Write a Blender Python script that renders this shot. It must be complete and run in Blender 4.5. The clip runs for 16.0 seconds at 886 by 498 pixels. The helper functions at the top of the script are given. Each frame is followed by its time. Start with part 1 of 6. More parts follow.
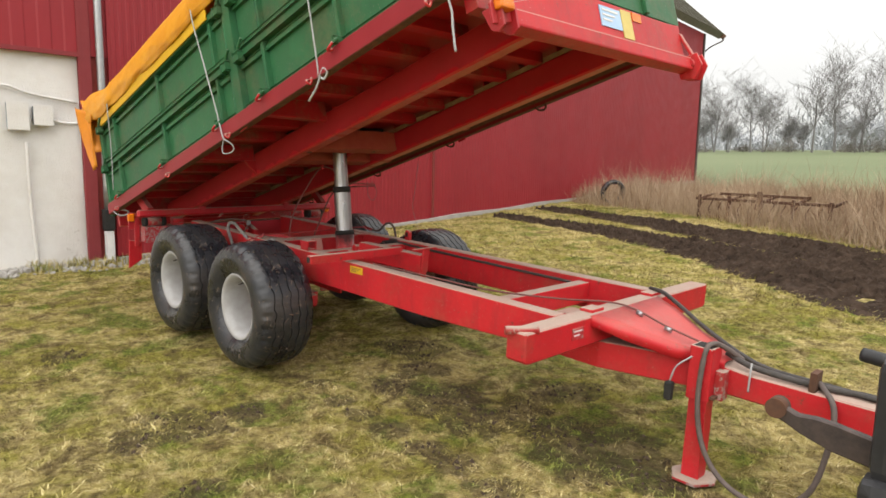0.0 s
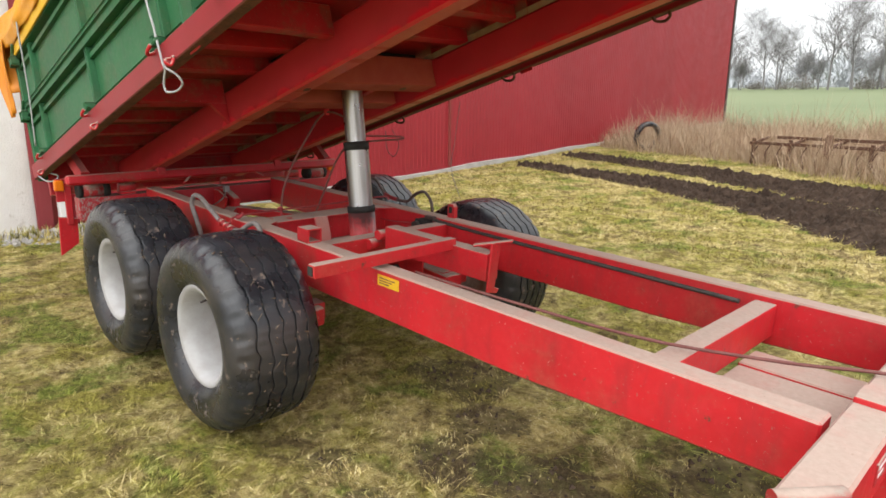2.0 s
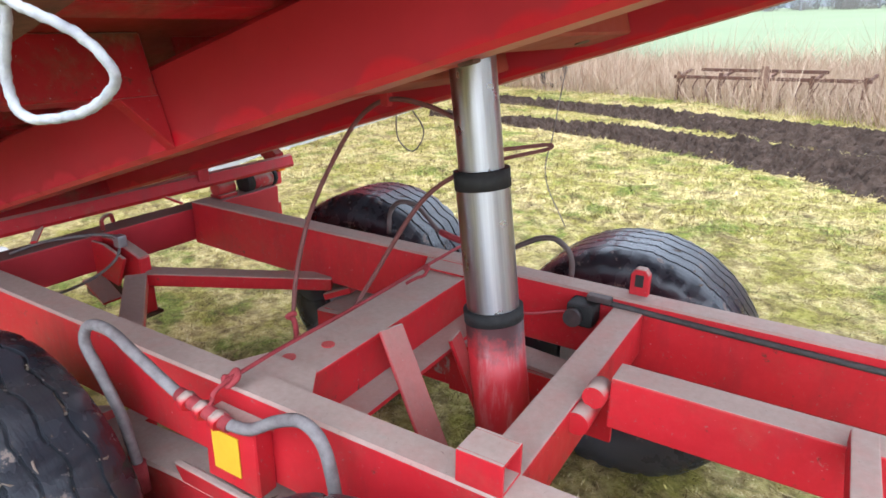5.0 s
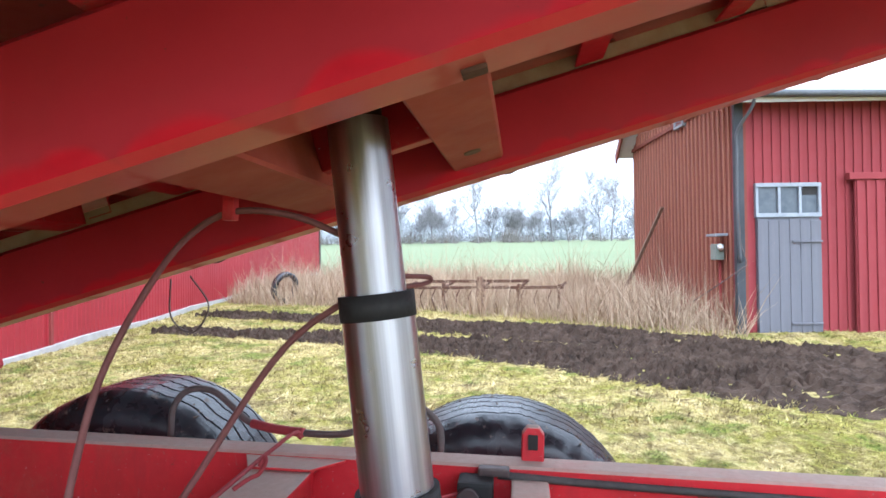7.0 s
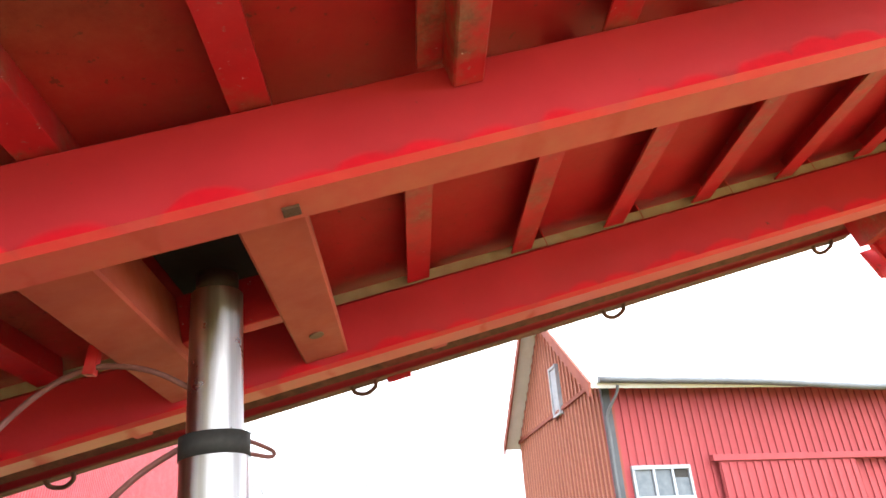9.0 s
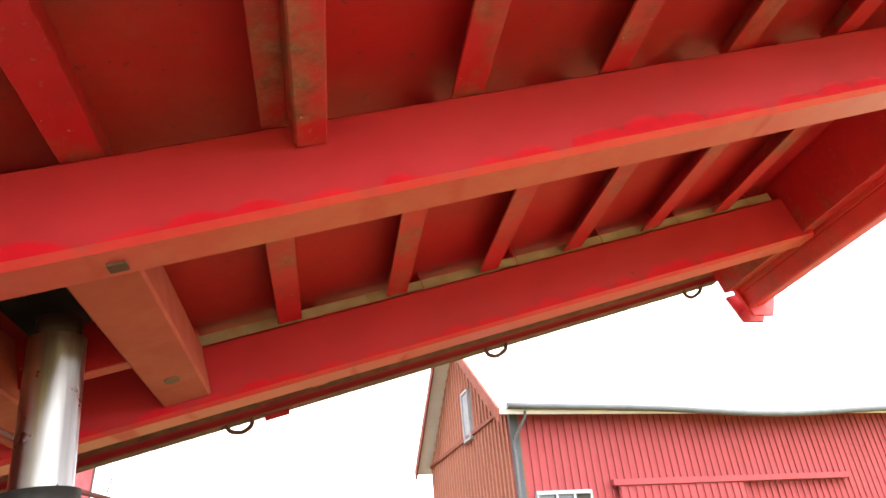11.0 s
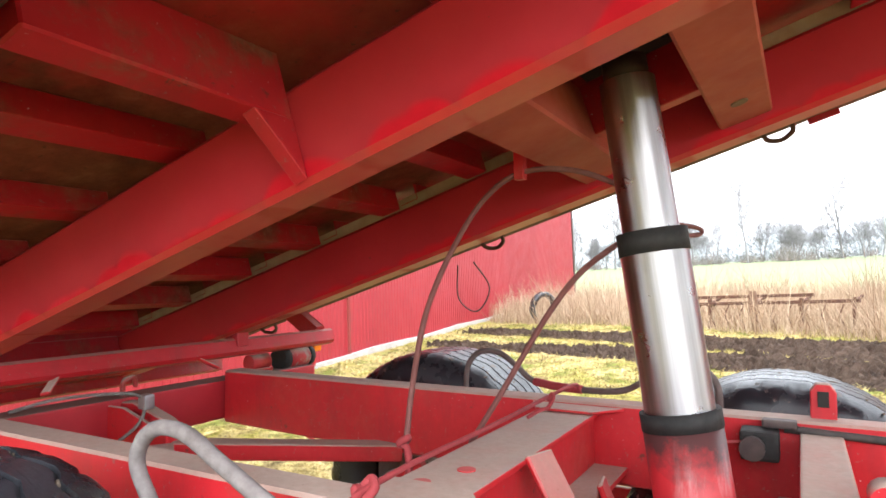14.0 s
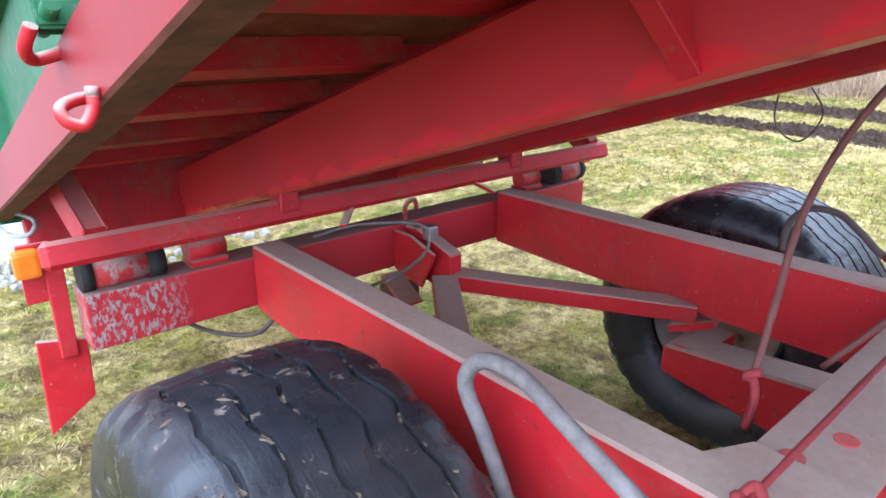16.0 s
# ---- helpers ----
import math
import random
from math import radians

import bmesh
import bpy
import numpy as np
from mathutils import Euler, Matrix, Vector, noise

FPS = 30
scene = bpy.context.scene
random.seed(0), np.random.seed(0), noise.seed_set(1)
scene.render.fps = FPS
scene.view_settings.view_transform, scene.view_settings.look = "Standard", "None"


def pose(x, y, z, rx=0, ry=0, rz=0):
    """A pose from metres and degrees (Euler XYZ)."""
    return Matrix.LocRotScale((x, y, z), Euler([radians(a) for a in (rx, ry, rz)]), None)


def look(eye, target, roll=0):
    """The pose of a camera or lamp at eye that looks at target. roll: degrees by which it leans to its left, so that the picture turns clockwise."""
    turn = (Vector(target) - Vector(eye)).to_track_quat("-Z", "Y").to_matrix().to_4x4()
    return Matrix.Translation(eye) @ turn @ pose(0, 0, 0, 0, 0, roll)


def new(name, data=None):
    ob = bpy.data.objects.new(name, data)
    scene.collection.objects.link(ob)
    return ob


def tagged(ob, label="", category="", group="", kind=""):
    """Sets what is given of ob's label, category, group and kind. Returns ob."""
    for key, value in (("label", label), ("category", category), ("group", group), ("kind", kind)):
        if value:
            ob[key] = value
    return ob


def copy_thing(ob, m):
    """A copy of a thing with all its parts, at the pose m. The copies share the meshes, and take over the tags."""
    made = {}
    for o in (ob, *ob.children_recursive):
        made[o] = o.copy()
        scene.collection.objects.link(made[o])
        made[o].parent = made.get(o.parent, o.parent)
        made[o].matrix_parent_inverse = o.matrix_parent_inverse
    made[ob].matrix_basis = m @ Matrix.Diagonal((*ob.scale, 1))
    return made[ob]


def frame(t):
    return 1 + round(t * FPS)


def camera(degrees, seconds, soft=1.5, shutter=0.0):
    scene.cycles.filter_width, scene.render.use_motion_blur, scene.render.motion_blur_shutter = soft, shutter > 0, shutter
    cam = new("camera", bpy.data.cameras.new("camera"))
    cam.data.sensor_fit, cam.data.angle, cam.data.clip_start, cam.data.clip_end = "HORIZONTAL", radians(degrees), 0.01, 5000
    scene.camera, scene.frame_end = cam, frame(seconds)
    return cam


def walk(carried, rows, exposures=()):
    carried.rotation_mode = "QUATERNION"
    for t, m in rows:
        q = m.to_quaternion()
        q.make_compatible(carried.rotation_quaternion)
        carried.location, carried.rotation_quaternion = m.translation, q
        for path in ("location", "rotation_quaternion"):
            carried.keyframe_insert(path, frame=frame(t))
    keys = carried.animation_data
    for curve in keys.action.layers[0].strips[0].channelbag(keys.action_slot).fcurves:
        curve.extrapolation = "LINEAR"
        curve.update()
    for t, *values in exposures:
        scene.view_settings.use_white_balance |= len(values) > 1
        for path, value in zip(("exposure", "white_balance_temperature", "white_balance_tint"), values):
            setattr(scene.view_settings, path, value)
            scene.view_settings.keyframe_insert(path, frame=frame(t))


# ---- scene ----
cam = camera(69.4, 16.0, soft=1.6, shutter=0.0)
PATH = [
    (0, (4.86, -3.294, 1.493), (3.446, -1.905, 1.222), 1.0),
    (0.5, (4.509, -2.972, 1.455), (3.132, -1.57, 1.084), 1.5),
    (1, (4.15, -2.701, 1.478), (2.79, -1.288, 1.082), 1.8),
    (1.5, (3.723, -2.529, 1.518), (2.34, -1.142, 1.112), 0.2),
    (2, (3.309, -2.304, 1.492), (1.919, -0.936, 1.044), 0.6),
    (2.5, (2.888, -2.101, 1.481), (1.489, -0.77, 0.96), 2.9),
    (3, (2.398, -1.974, 1.499), (1.021, -0.623, 0.972), 2.2),
    (3.2, (2.221, -1.915, 1.506), (0.849, -0.567, 0.957), 1.7),
    (5.3, (0.869, -1.352, 1.598), (-0.109, 0.27, 0.956), -1.0),
    (5.5, (0.823, -1.3, 1.576), (-0.17, 0.317, 0.946), -0.6),
    (6, (0.722, -1.209, 1.52), (-0.176, 0.508, 1.021), 1.1),
    (6.5, (0.561, -1.169, 1.424), (0.037, 0.735, 1.108), 2.0),
    (7, (0.468, -1.206, 1.323), (0.232, 0.78, 1.353), -0.7),
    (7.5, (0.487, -1.292, 1.149), (0.29, 0.638, 1.636), -1.8),
    (8, (0.536, -1.379, 1.019), (0.406, 0.485, 1.731), -2.0),
    (8.5, (0.59, -1.422, 0.966), (0.558, 0.388, 1.815), -1.8),
    (9, (0.625, -1.43, 0.954), (0.73, 0.344, 1.872), -2.9),
    (9.5, (0.695, -1.429, 0.975), (1.018, 0.293, 1.939), -4.7),
    (9.7, (0.725, -1.441, 0.981), (1.122, 0.255, 1.965), -5.2),
    (11.8, (0.789, -1.518, 1.032), (0.932, 0.276, 1.906), -3.2),
    (12, (0.763, -1.524, 1.04), (0.797, 0.294, 1.873), -2.5),
    (12.5, (0.724, -1.537, 1.02), (0.501, 0.31, 1.753), -1.7),
    (13, (0.669, -1.508, 1.033), (0.183, 0.342, 1.618), -1.5),
    (13.5, (0.593, -1.494, 1.047), (-0.137, 0.315, 1.488), -1.8),
    (14, (0.466, -1.409, 1.141), (-0.503, 0.335, 1.274), -2.0),
    (14.5, (0.328, -1.36, 1.338), (-0.848, 0.236, 1.075), 0.3),
    (15, (0.181, -1.343, 1.442), (-1.112, 0.105, 0.962), 1.0),
    (15.5, (0.121, -1.31, 1.429), (-1.251, 0.025, 0.852), -0.2),
    (16, (0.107, -1.305, 1.397), (-1.34, -0.063, 0.793), -1.2),
]
EXPOSURES = [(0, 0.72, 6900, 10), (2, 1.05, 6600, 10), (3, 1.27, 6450, 10), (5.5, 1.90, 5250, 11), (6.5, 1.82, 5100, 11), (7, 1.80, 5300, 10), (9, 2.68, 6120, 10), (12.5, 2.52, 6500, 10), (13.5, 2.4, 6450, 10), (14.5, 2.17, 5700, 11), (16, 2.05, 5050, 11)]
walk(cam, [(t, look(eye, target, roll)) for t, eye, target, roll in PATH], EXPOSURES)

# ---- world, light ----
world = bpy.data.worlds.new("overcast_sky")
scene.world = world
world.use_nodes = True
wn, wl = world.node_tree.nodes, world.node_tree.links
wn.clear()
sky = wn.new("ShaderNodeTexSky")
sky.sky_type = "NISHITA"
sky.sun_disc = False
sky.sun_elevation, sky.sun_rotation = radians(43), radians(151)
sky.air_density, sky.dust_density, sky.ozone_density = 1.0, 1.0, 1.0
hs = wn.new("ShaderNodeHueSaturation")
hs.inputs["Saturation"].default_value = 0.25
bg = wn.new("ShaderNodeBackground")
bg.inputs["Strength"].default_value = 0.02
veil = wn.new("ShaderNodeBackground")
veil.inputs["Color"].default_value = (0.95, 0.975, 1.0, 1)
veil.inputs["Strength"].default_value = 0.56
# an overcast dome is about twice as bright overhead as at the horizon
dome = wn.new("ShaderNodeTexCoord")
up_ = wn.new("ShaderNodeSeparateXYZ")
lift = wn.new("ShaderNodeMapRange")
lift.inputs["From Min"].default_value, lift.inputs["From Max"].default_value = 0.0, 1.0
lift.inputs["To Min"].default_value, lift.inputs["To Max"].default_value = 0.335, 1.47
wl.new(dome.outputs["Generated"], up_.inputs[0])
wl.new(up_.outputs["Z"], lift.inputs["Value"])
wl.new(lift.outputs[0], veil.inputs["Strength"])
both = wn.new("ShaderNodeAddShader")
wo = wn.new("ShaderNodeOutputWorld")
wl.new(sky.outputs[0], hs.inputs["Color"])
wl.new(hs.outputs[0], bg.inputs["Color"])
wl.new(bg.outputs[0], both.inputs[0])
wl.new(veil.outputs[0], both.inputs[1])
wl.new(both.outputs[0], wo.inputs["Surface"])
sun = new("sun", bpy.data.lights.new("sun", "SUN"))
sun.data.energy, sun.data.angle, sun.data.color = 1.2, radians(95), (1.0, 0.98, 0.95)
sun.matrix_world = look((5, -9, 9.6), (0, 0, 0))


# ---- materials ----
def nodes(name):
    m = bpy.data.materials.new(name)
    m.use_nodes = True
    nt = m.node_tree
    return m, nt, nt.nodes["Principled BSDF"]


def tex(nt, scale, detail=6.0, rough=0.6, coord="Object", stretch=None, distortion=0.0):
    co = nt.nodes.new("ShaderNodeTexCoord")
    n = nt.nodes.new("ShaderNodeTexNoise")
    n.inputs["Scale"].default_value, n.inputs["Detail"].default_value = scale, detail
    n.inputs["Roughness"].default_value, n.inputs["Distortion"].default_value = rough, distortion
    src = co.outputs[coord]
    if stretch:
        mp = nt.nodes.new("ShaderNodeMapping")
        mp.inputs["Scale"].default_value = stretch
        nt.links.new(src, mp.inputs[0])
        src = mp.outputs[0]
    nt.links.new(src, n.inputs["Vector"])
    return n.outputs["Fac"]


def ramp(nt, fac, stops):
    r = nt.nodes.new("ShaderNodeValToRGB")
    el = r.color_ramp.elements
    while len(el) < len(stops):
        el.new(0.5)
    for e, (p, c) in zip(el, stops):
        e.position, e.color = p, (c if len(c) == 4 else (*c, 1))
    nt.links.new(fac, r.inputs[0])
    return r.outputs[0]


def grey(nt, fac, lo, hi, a=0.0, b=1.0):
    return ramp(nt, fac, [(lo, (a, a, a)), (hi, (b, b, b))])


def mix(nt, fac, a, b, mode="MIX"):
    n = nt.nodes.new("ShaderNodeMix")
    n.data_type, n.blend_type = "RGBA", mode
    for sock, v in ((n.inputs[0], fac), (n.inputs[6], a), (n.inputs[7], b)):
        if isinstance(v, (int, float)):
            sock.default_value = v
        elif isinstance(v, tuple):
            sock.default_value = (*v, 1)
        else:
            nt.links.new(v, sock)
    return n.outputs[2]


def mul(nt, a, b, op="MULTIPLY"):
    n = nt.nodes.new("ShaderNodeMath")
    n.operation = op
    for sock, v in ((n.inputs[0], a), (n.inputs[1], b)):
        if isinstance(v, (int, float)):
            sock.default_value = v
        else:
            nt.links.new(v, sock)
    return n.outputs[0]


def bump(nt, bsdf, height, strength=0.3, dist=0.01):
    b = nt.nodes.new("ShaderNodeBump")
    b.inputs["Strength"].default_value, b.inputs["Distance"].default_value = strength, dist
    nt.links.new(height, b.inputs["Height"])
    nt.links.new(b.outputs[0], bsdf.inputs["Normal"])


def upness(nt):
    g = nt.nodes.new("ShaderNodeNewGeometry")
    s = nt.nodes.new("ShaderNodeSeparateXYZ")
    nt.links.new(g.outputs["Normal"], s.inputs[0])
    return s.outputs["Z"]


def put(nt, bsdf, color=None, rough=None, metal=None):
    for key, v in (("Base Color", color), ("Roughness", rough), ("Metallic", metal)):
        if v is None:
            continue
        if isinstance(v, (int, float)):
            bsdf.inputs[key].default_value = v
        elif isinstance(v, tuple):
            bsdf.inputs[key].default_value = (*v, 1)
        else:
            nt.links.new(v, bsdf.inputs[key])


def paint(name, base, dark, dusty=0.9, chips=0.62, rough=0.38, dust=(0.41, 0.345, 0.285), chip=(0.10, 0.045, 0.03), splash=0.24):
    """Old machine paint: faded and stained, with chips, and dry dust lying on what faces up."""
    m, nt, b = nodes(name)
    big = tex(nt, 2.3, 5)
    col = mix(nt, grey(nt, big, 0.35, 0.7), base, dark)
    fine = tex(nt, 26, 8, 0.7)
    col = mix(nt, mul(nt, grey(nt, fine, 0.45, 0.75), 0.25), col, tuple(c * 1.25 + 0.03 for c in base))
    # run marks of dirt
    run = tex(nt, 9, 6, 0.65, stretch=(1.0, 1.0, 0.25))
    col = mix(nt, mul(nt, grey(nt, run, 0.52, 0.72), 0.45), col, tuple(c * 0.45 + 0.02 for c in dark))
    chipf = grey(nt, tex(nt, 17, 9, 0.75), chips, chips + 0.03)
    col = mix(nt, mul(nt, chipf, 0.8), col, chip)
    spl = mul(nt, grey(nt, tex(nt, 3.1, 8, 0.72), 0.50, 0.64), splash)
    scol = mix(nt, grey(nt, tex(nt, 34, 6, 0.7), 0.35, 0.65), (0.10, 0.05, 0.03), (0.26, 0.14, 0.085))
    col = mix(nt, spl, col, scol)
    speck = grey(nt, tex(nt, 62, 5, 0.7), 0.63, 0.68)
    col = mix(nt, mul(nt, speck, 0.5), col, tuple(c * 0.5 for c in dust))
    nick = grey(nt, tex(nt, 105, 3, 0.5), 0.74, 0.76)
    col = mix(nt, mul(nt, nick, 0.8), col, (0.55, 0.50, 0.46))
    up = upness(nt)
    d = mul(nt, grey(nt, up, 0.25, 0.75), grey(nt, tex(nt, 6, 6, 0.7), 0.2, 0.5, 0.78, 1.0))
    d = mul(nt, d, dusty)
    dcol = mix(nt, grey(nt, tex(nt, 55, 8, 0.75), 0.3, 0.7), dust, tuple(c * 0.80 for c in dust))
    dcol = mix(nt, mul(nt, grey(nt, tex(nt, 90, 4), 0.68, 0.71), 0.6), dcol, tuple(c * 0.4 for c in dust))
    col = mix(nt, d, col, dcol)
    rg = mix(nt, d, mix(nt, grey(nt, fine, 0.3, 0.7), (rough,) * 3, (rough + 0.18,) * 3), (0.92, 0.92, 0.92))
    put(nt, b, col, rg)
    b.inputs["Specular IOR Level"].default_value = 0.36
    bump(nt, b, mix(nt, 0.5, fine, tex(nt, 5, 4)), 0.12, 0.004)
    return m


def rusty_under(name):
    """Underside of the floor: red paint going to brown rust and mud splashes in broad patches."""
    m, nt, b = nodes(name)
    col = mix(nt, grey(nt, tex(nt, 3.0, 5), 0.35, 0.7), (0.46, 0.009, 0.018), (0.36, 0.008, 0.014))
    co = nt.nodes.new("ShaderNodeTexCoord")
    sp = nt.nodes.new("ShaderNodeSeparateXYZ")
    nt.links.new(co.outputs["Object"], sp.inputs[0])
    along = mul(nt, sp.outputs["X"], 0.25)
    outer = grey(nt, mul(nt, sp.outputs["Y"], -1.0), 0.50, 0.75, 0.0, 0.7)
    reach = mul(nt, grey(nt, along, 0.30, 0.50, 1.0, 0.18), mul(nt, outer, grey(nt, along, 0.55, 0.75, 1.0, 0.0)), "MAXIMUM")
    rust = mul(nt, grey(nt, tex(nt, 1.3, 8, 0.68), 0.40, 0.56), reach)
    rc = ramp(nt, tex(nt, 14, 8, 0.7), [(0.3, (0.07, 0.035, 0.02)), (0.55, (0.17, 0.075, 0.04)), (0.75, (0.25, 0.14, 0.08))])
    col = mix(nt, mul(nt, rust, 0.85), col, rc)
    col = mix(nt, mul(nt, grey(nt, tex(nt, 7.5, 8, 0.75), 0.47, 0.62), 0.15), col, (0.27, 0.04, 0.03))
    spots = grey(nt, tex(nt, 38, 6, 0.7), 0.62, 0.67)
    col = mix(nt, mul(nt, spots, 0.55), col, (0.05, 0.03, 0.02))
    put(nt, b, col, mix(nt, rust, (0.5,) * 3, (0.85,) * 3))
    b.inputs["Specular IOR Level"].default_value = 0.25
    bump(nt, b, tex(nt, 30, 7, 0.7), 0.25, 0.004)
    return m


def plain(name, c1, c2, scale=8.0, rough=0.6, metal=0.0, bumpy=0.2, stretch=None, dist=0.005, detail=7, gloss=0.4):
    m, nt, b = nodes(name)
    b.inputs["Specular IOR Level"].default_value = gloss
    f = tex(nt, scale, detail, 0.65, stretch=stretch)
    col = mix(nt, grey(nt, f, 0.3, 0.7), c1, c2)
    put(nt, b, col, mix(nt, grey(nt, tex(nt, scale * 3, 5), 0.3, 0.7), (max(rough - 0.08, 0.03),) * 3, (min(rough + 0.1, 1),) * 3), metal)
    if bumpy:
        bump(nt, b, tex(nt, scale * 4, 6, 0.7, stretch=stretch), bumpy, dist)
    return m


RED = paint("red_machine_paint", (0.54, 0.016, 0.024), (0.40, 0.012, 0.018))
RED_UNDER = paint("red_paint_underside", (0.46, 0.010, 0.020), (0.36, 0.008, 0.014), dusty=0.5, chips=0.66, splash=0.7)
RED_DIRTY = paint("mud_splashed_red_paint", (0.44, 0.012, 0.020), (0.34, 0.010, 0.016), dusty=0.5, chips=0.62, splash=0.95)
RED_CLEAN = paint("rain_washed_red_paint", (0.52, 0.014, 0.022), (0.42, 0.012, 0.018), dusty=0.22)
RED_WORN = paint("worn_red_paint", (0.42, 0.03, 0.035), (0.30, 0.02, 0.02), chips=0.52, chip=(0.30, 0.26, 0.23))
RED_PALE = paint("sun_bleached_red_paint", (0.46, 0.022, 0.032), (0.36, 0.016, 0.022), dusty=0.35, chips=0.68)


def washed_beam():
    """Body beam: a dull dust film over red paint, washed clean in scallops along the lower edge."""
    m, nt, b = nodes("washed_red_beam_paint")
    co = nt.nodes.new("ShaderNodeTexCoord")
    sp = nt.nodes.new("ShaderNodeSeparateXYZ")
    nt.links.new(co.outputs["Object"], sp.inputs[0])
    vo = nt.nodes.new("ShaderNodeTexVoronoi")
    vo.voronoi_dimensions = "1D"
    vo.inputs["Scale"].default_value = 9.0
    nt.links.new(mul(nt, sp.outputs["X"], mul(nt, tex(nt, 6, 3), 0.07), "ADD"), vo.inputs["W"])
    dip = mul(nt, mul(nt, vo.outputs["Distance"], vo.outputs["Distance"]), 0.075)
    reach = mul(nt, mul(nt, tex(nt, 2.6, 3, 0.6), 0.13), 0.036, "SUBTRACT")
    edge = mul(nt, mul(nt, sp.outputs["Z"], dip, "ADD"), reach, "SUBTRACT")
    edge = mul(nt, edge, mul(nt, tex(nt, 40, 4, 0.6), 0.006), "ADD")
    film = grey(nt, mul(nt, edge, 0.06, "ADD"), 0.056, 0.070)
    fine = tex(nt, 22, 7, 0.7)
    clean = mix(nt, grey(nt, fine, 0.3, 0.7), (0.60, 0.008, 0.022), (0.53, 0.008, 0.020))
    dusty = mix(nt, grey(nt, tex(nt, 2.6, 5), 0.35, 0.7), (0.48, 0.024, 0.038), (0.40, 0.018, 0.029))
    grime = grey(nt, tex(nt, 1.7, 8, 0.7), 0.48, 0.68)
    dusty = mix(nt, mul(nt, grime, 0.25), dusty, (0.34, 0.05, 0.045))
    specks = grey(nt, tex(nt, 48, 5, 0.7), 0.69, 0.72)
    dusty = mix(nt, mul(nt, specks, 0.6), dusty, (0.10, 0.04, 0.03))
    col = mix(nt, film, clean, dusty)
    g = nt.nodes.new("ShaderNodeNewGeometry")
    s2 = nt.nodes.new("ShaderNodeSeparateXYZ")
    nt.links.new(g.outputs["Normal"], s2.inputs[0])
    under = grey(nt, mul(nt, s2.outputs["Z"], -1.0), 0.55, 0.8)
    brown = mix(nt, grey(nt, tex(nt, 6, 7, 0.7), 0.3, 0.7), (0.46, 0.11, 0.065), (0.46, 0.05, 0.042))
    col = mix(nt, mul(nt, under, 0.85), col, brown)
    chipf = grey(nt, tex(nt, 13, 9, 0.75), 0.69, 0.71)
    col = mix(nt, mul(nt, chipf, 0.7), col, (0.06, 0.04, 0.03))
    put(nt, b, col, mix(nt, film, (0.36,) * 3, (0.62,) * 3))
    b.inputs["Specular IOR Level"].default_value = 0.28
    bump(nt, b, fine, 0.08, 0.003)
    return m


def rail_paint():
    """Edge rail: faded red outside, mud-brown where its underside catches spray."""
    m, nt, b = nodes("faded_rail_paint_muddy_below")
    col = mix(nt, grey(nt, tex(nt, 3, 6), 0.35, 0.7), (0.27, 0.016, 0.024), (0.22, 0.012, 0.017))
    col = mix(nt, mul(nt, grey(nt, tex(nt, 30, 7, 0.7), 0.64, 0.68), 0.6), col, (0.12, 0.06, 0.045))
    below = mul(nt, grey(nt, mul(nt, upness(nt), -1.0), 0.45, 0.75), grey(nt, tex(nt, 4, 8, 0.7), 0.25, 0.5, 0.6, 1.0))
    mud = mix(nt, grey(nt, tex(nt, 18, 8, 0.75), 0.35, 0.65), (0.07, 0.038, 0.026), (0.17, 0.075, 0.048))
    col = mix(nt, below, col, mud)
    put(nt, b, col, mix(nt, below, (0.45,) * 3, (0.85,) * 3))
    b.inputs["Specular IOR Level"].default_value = 0.35
    bump(nt, b, tex(nt, 24, 7, 0.7), 0.15, 0.004)
    return m


RAIL_PAINT = rail_paint()
BEAM_PAINT = washed_beam()
FLOOR_UNDER = rusty_under("rusty_floor_underside")
ORANGE_DUST = plain("red_paint_under_brown_dust", (0.40, 0.085, 0.048), (0.32, 0.042, 0.03), 5, 0.7)
GREEN = paint("green_board_paint", (0.022, 0.13, 0.05), (0.016, 0.095, 0.036), dusty=0.25, chips=0.7, rough=0.42)
BEIGE = plain("pale_primer", (0.44, 0.36, 0.24), (0.32, 0.20, 0.13), 9, 0.75)
TARP = plain("yellow_tarpaulin", (0.72, 0.33, 0.02), (0.60, 0.24, 0.012), 5, 0.45, bumpy=0.35, dist=0.01)
TARP_DEEP = plain("orange_tarpaulin_fold", (0.62, 0.22, 0.01), (0.5, 0.16, 0.008), 5, 0.5, bumpy=0.3)
YELLOW = plain("yellow_paint", (0.70, 0.42, 0.02), (0.62, 0.36, 0.02), 12, 0.5, bumpy=0.05)
BLACK = plain("black_rubber_band", (0.012, 0.012, 0.012), (0.025, 0.024, 0.022), 20, 0.75)
HOSE = plain("grey_rubber_hose", (0.085, 0.065, 0.06), (0.13, 0.10, 0.09), 22, 0.7)
HOSE_PALE = plain("pale_grey_hose", (0.25, 0.225, 0.215), (0.14, 0.12, 0.115), 30, 0.88, bumpy=0.4, gloss=0.2)
HOSE_DARK = plain("dark_hose", (0.035, 0.032, 0.03), (0.07, 0.06, 0.055), 22, 0.65)
HOSE_RED = plain("dusty_red_hose", (0.13, 0.045, 0.04), (0.19, 0.075, 0.065), 18, 0.75)
REDCORD = plain("red_pull_cord", (0.32, 0.04, 0.045), (0.22, 0.03, 0.033), 40, 0.8)
ROPE = plain("white_rope", (0.46, 0.46, 0.46), (0.29, 0.29, 0.30), 60, 0.85, bumpy=0.5)
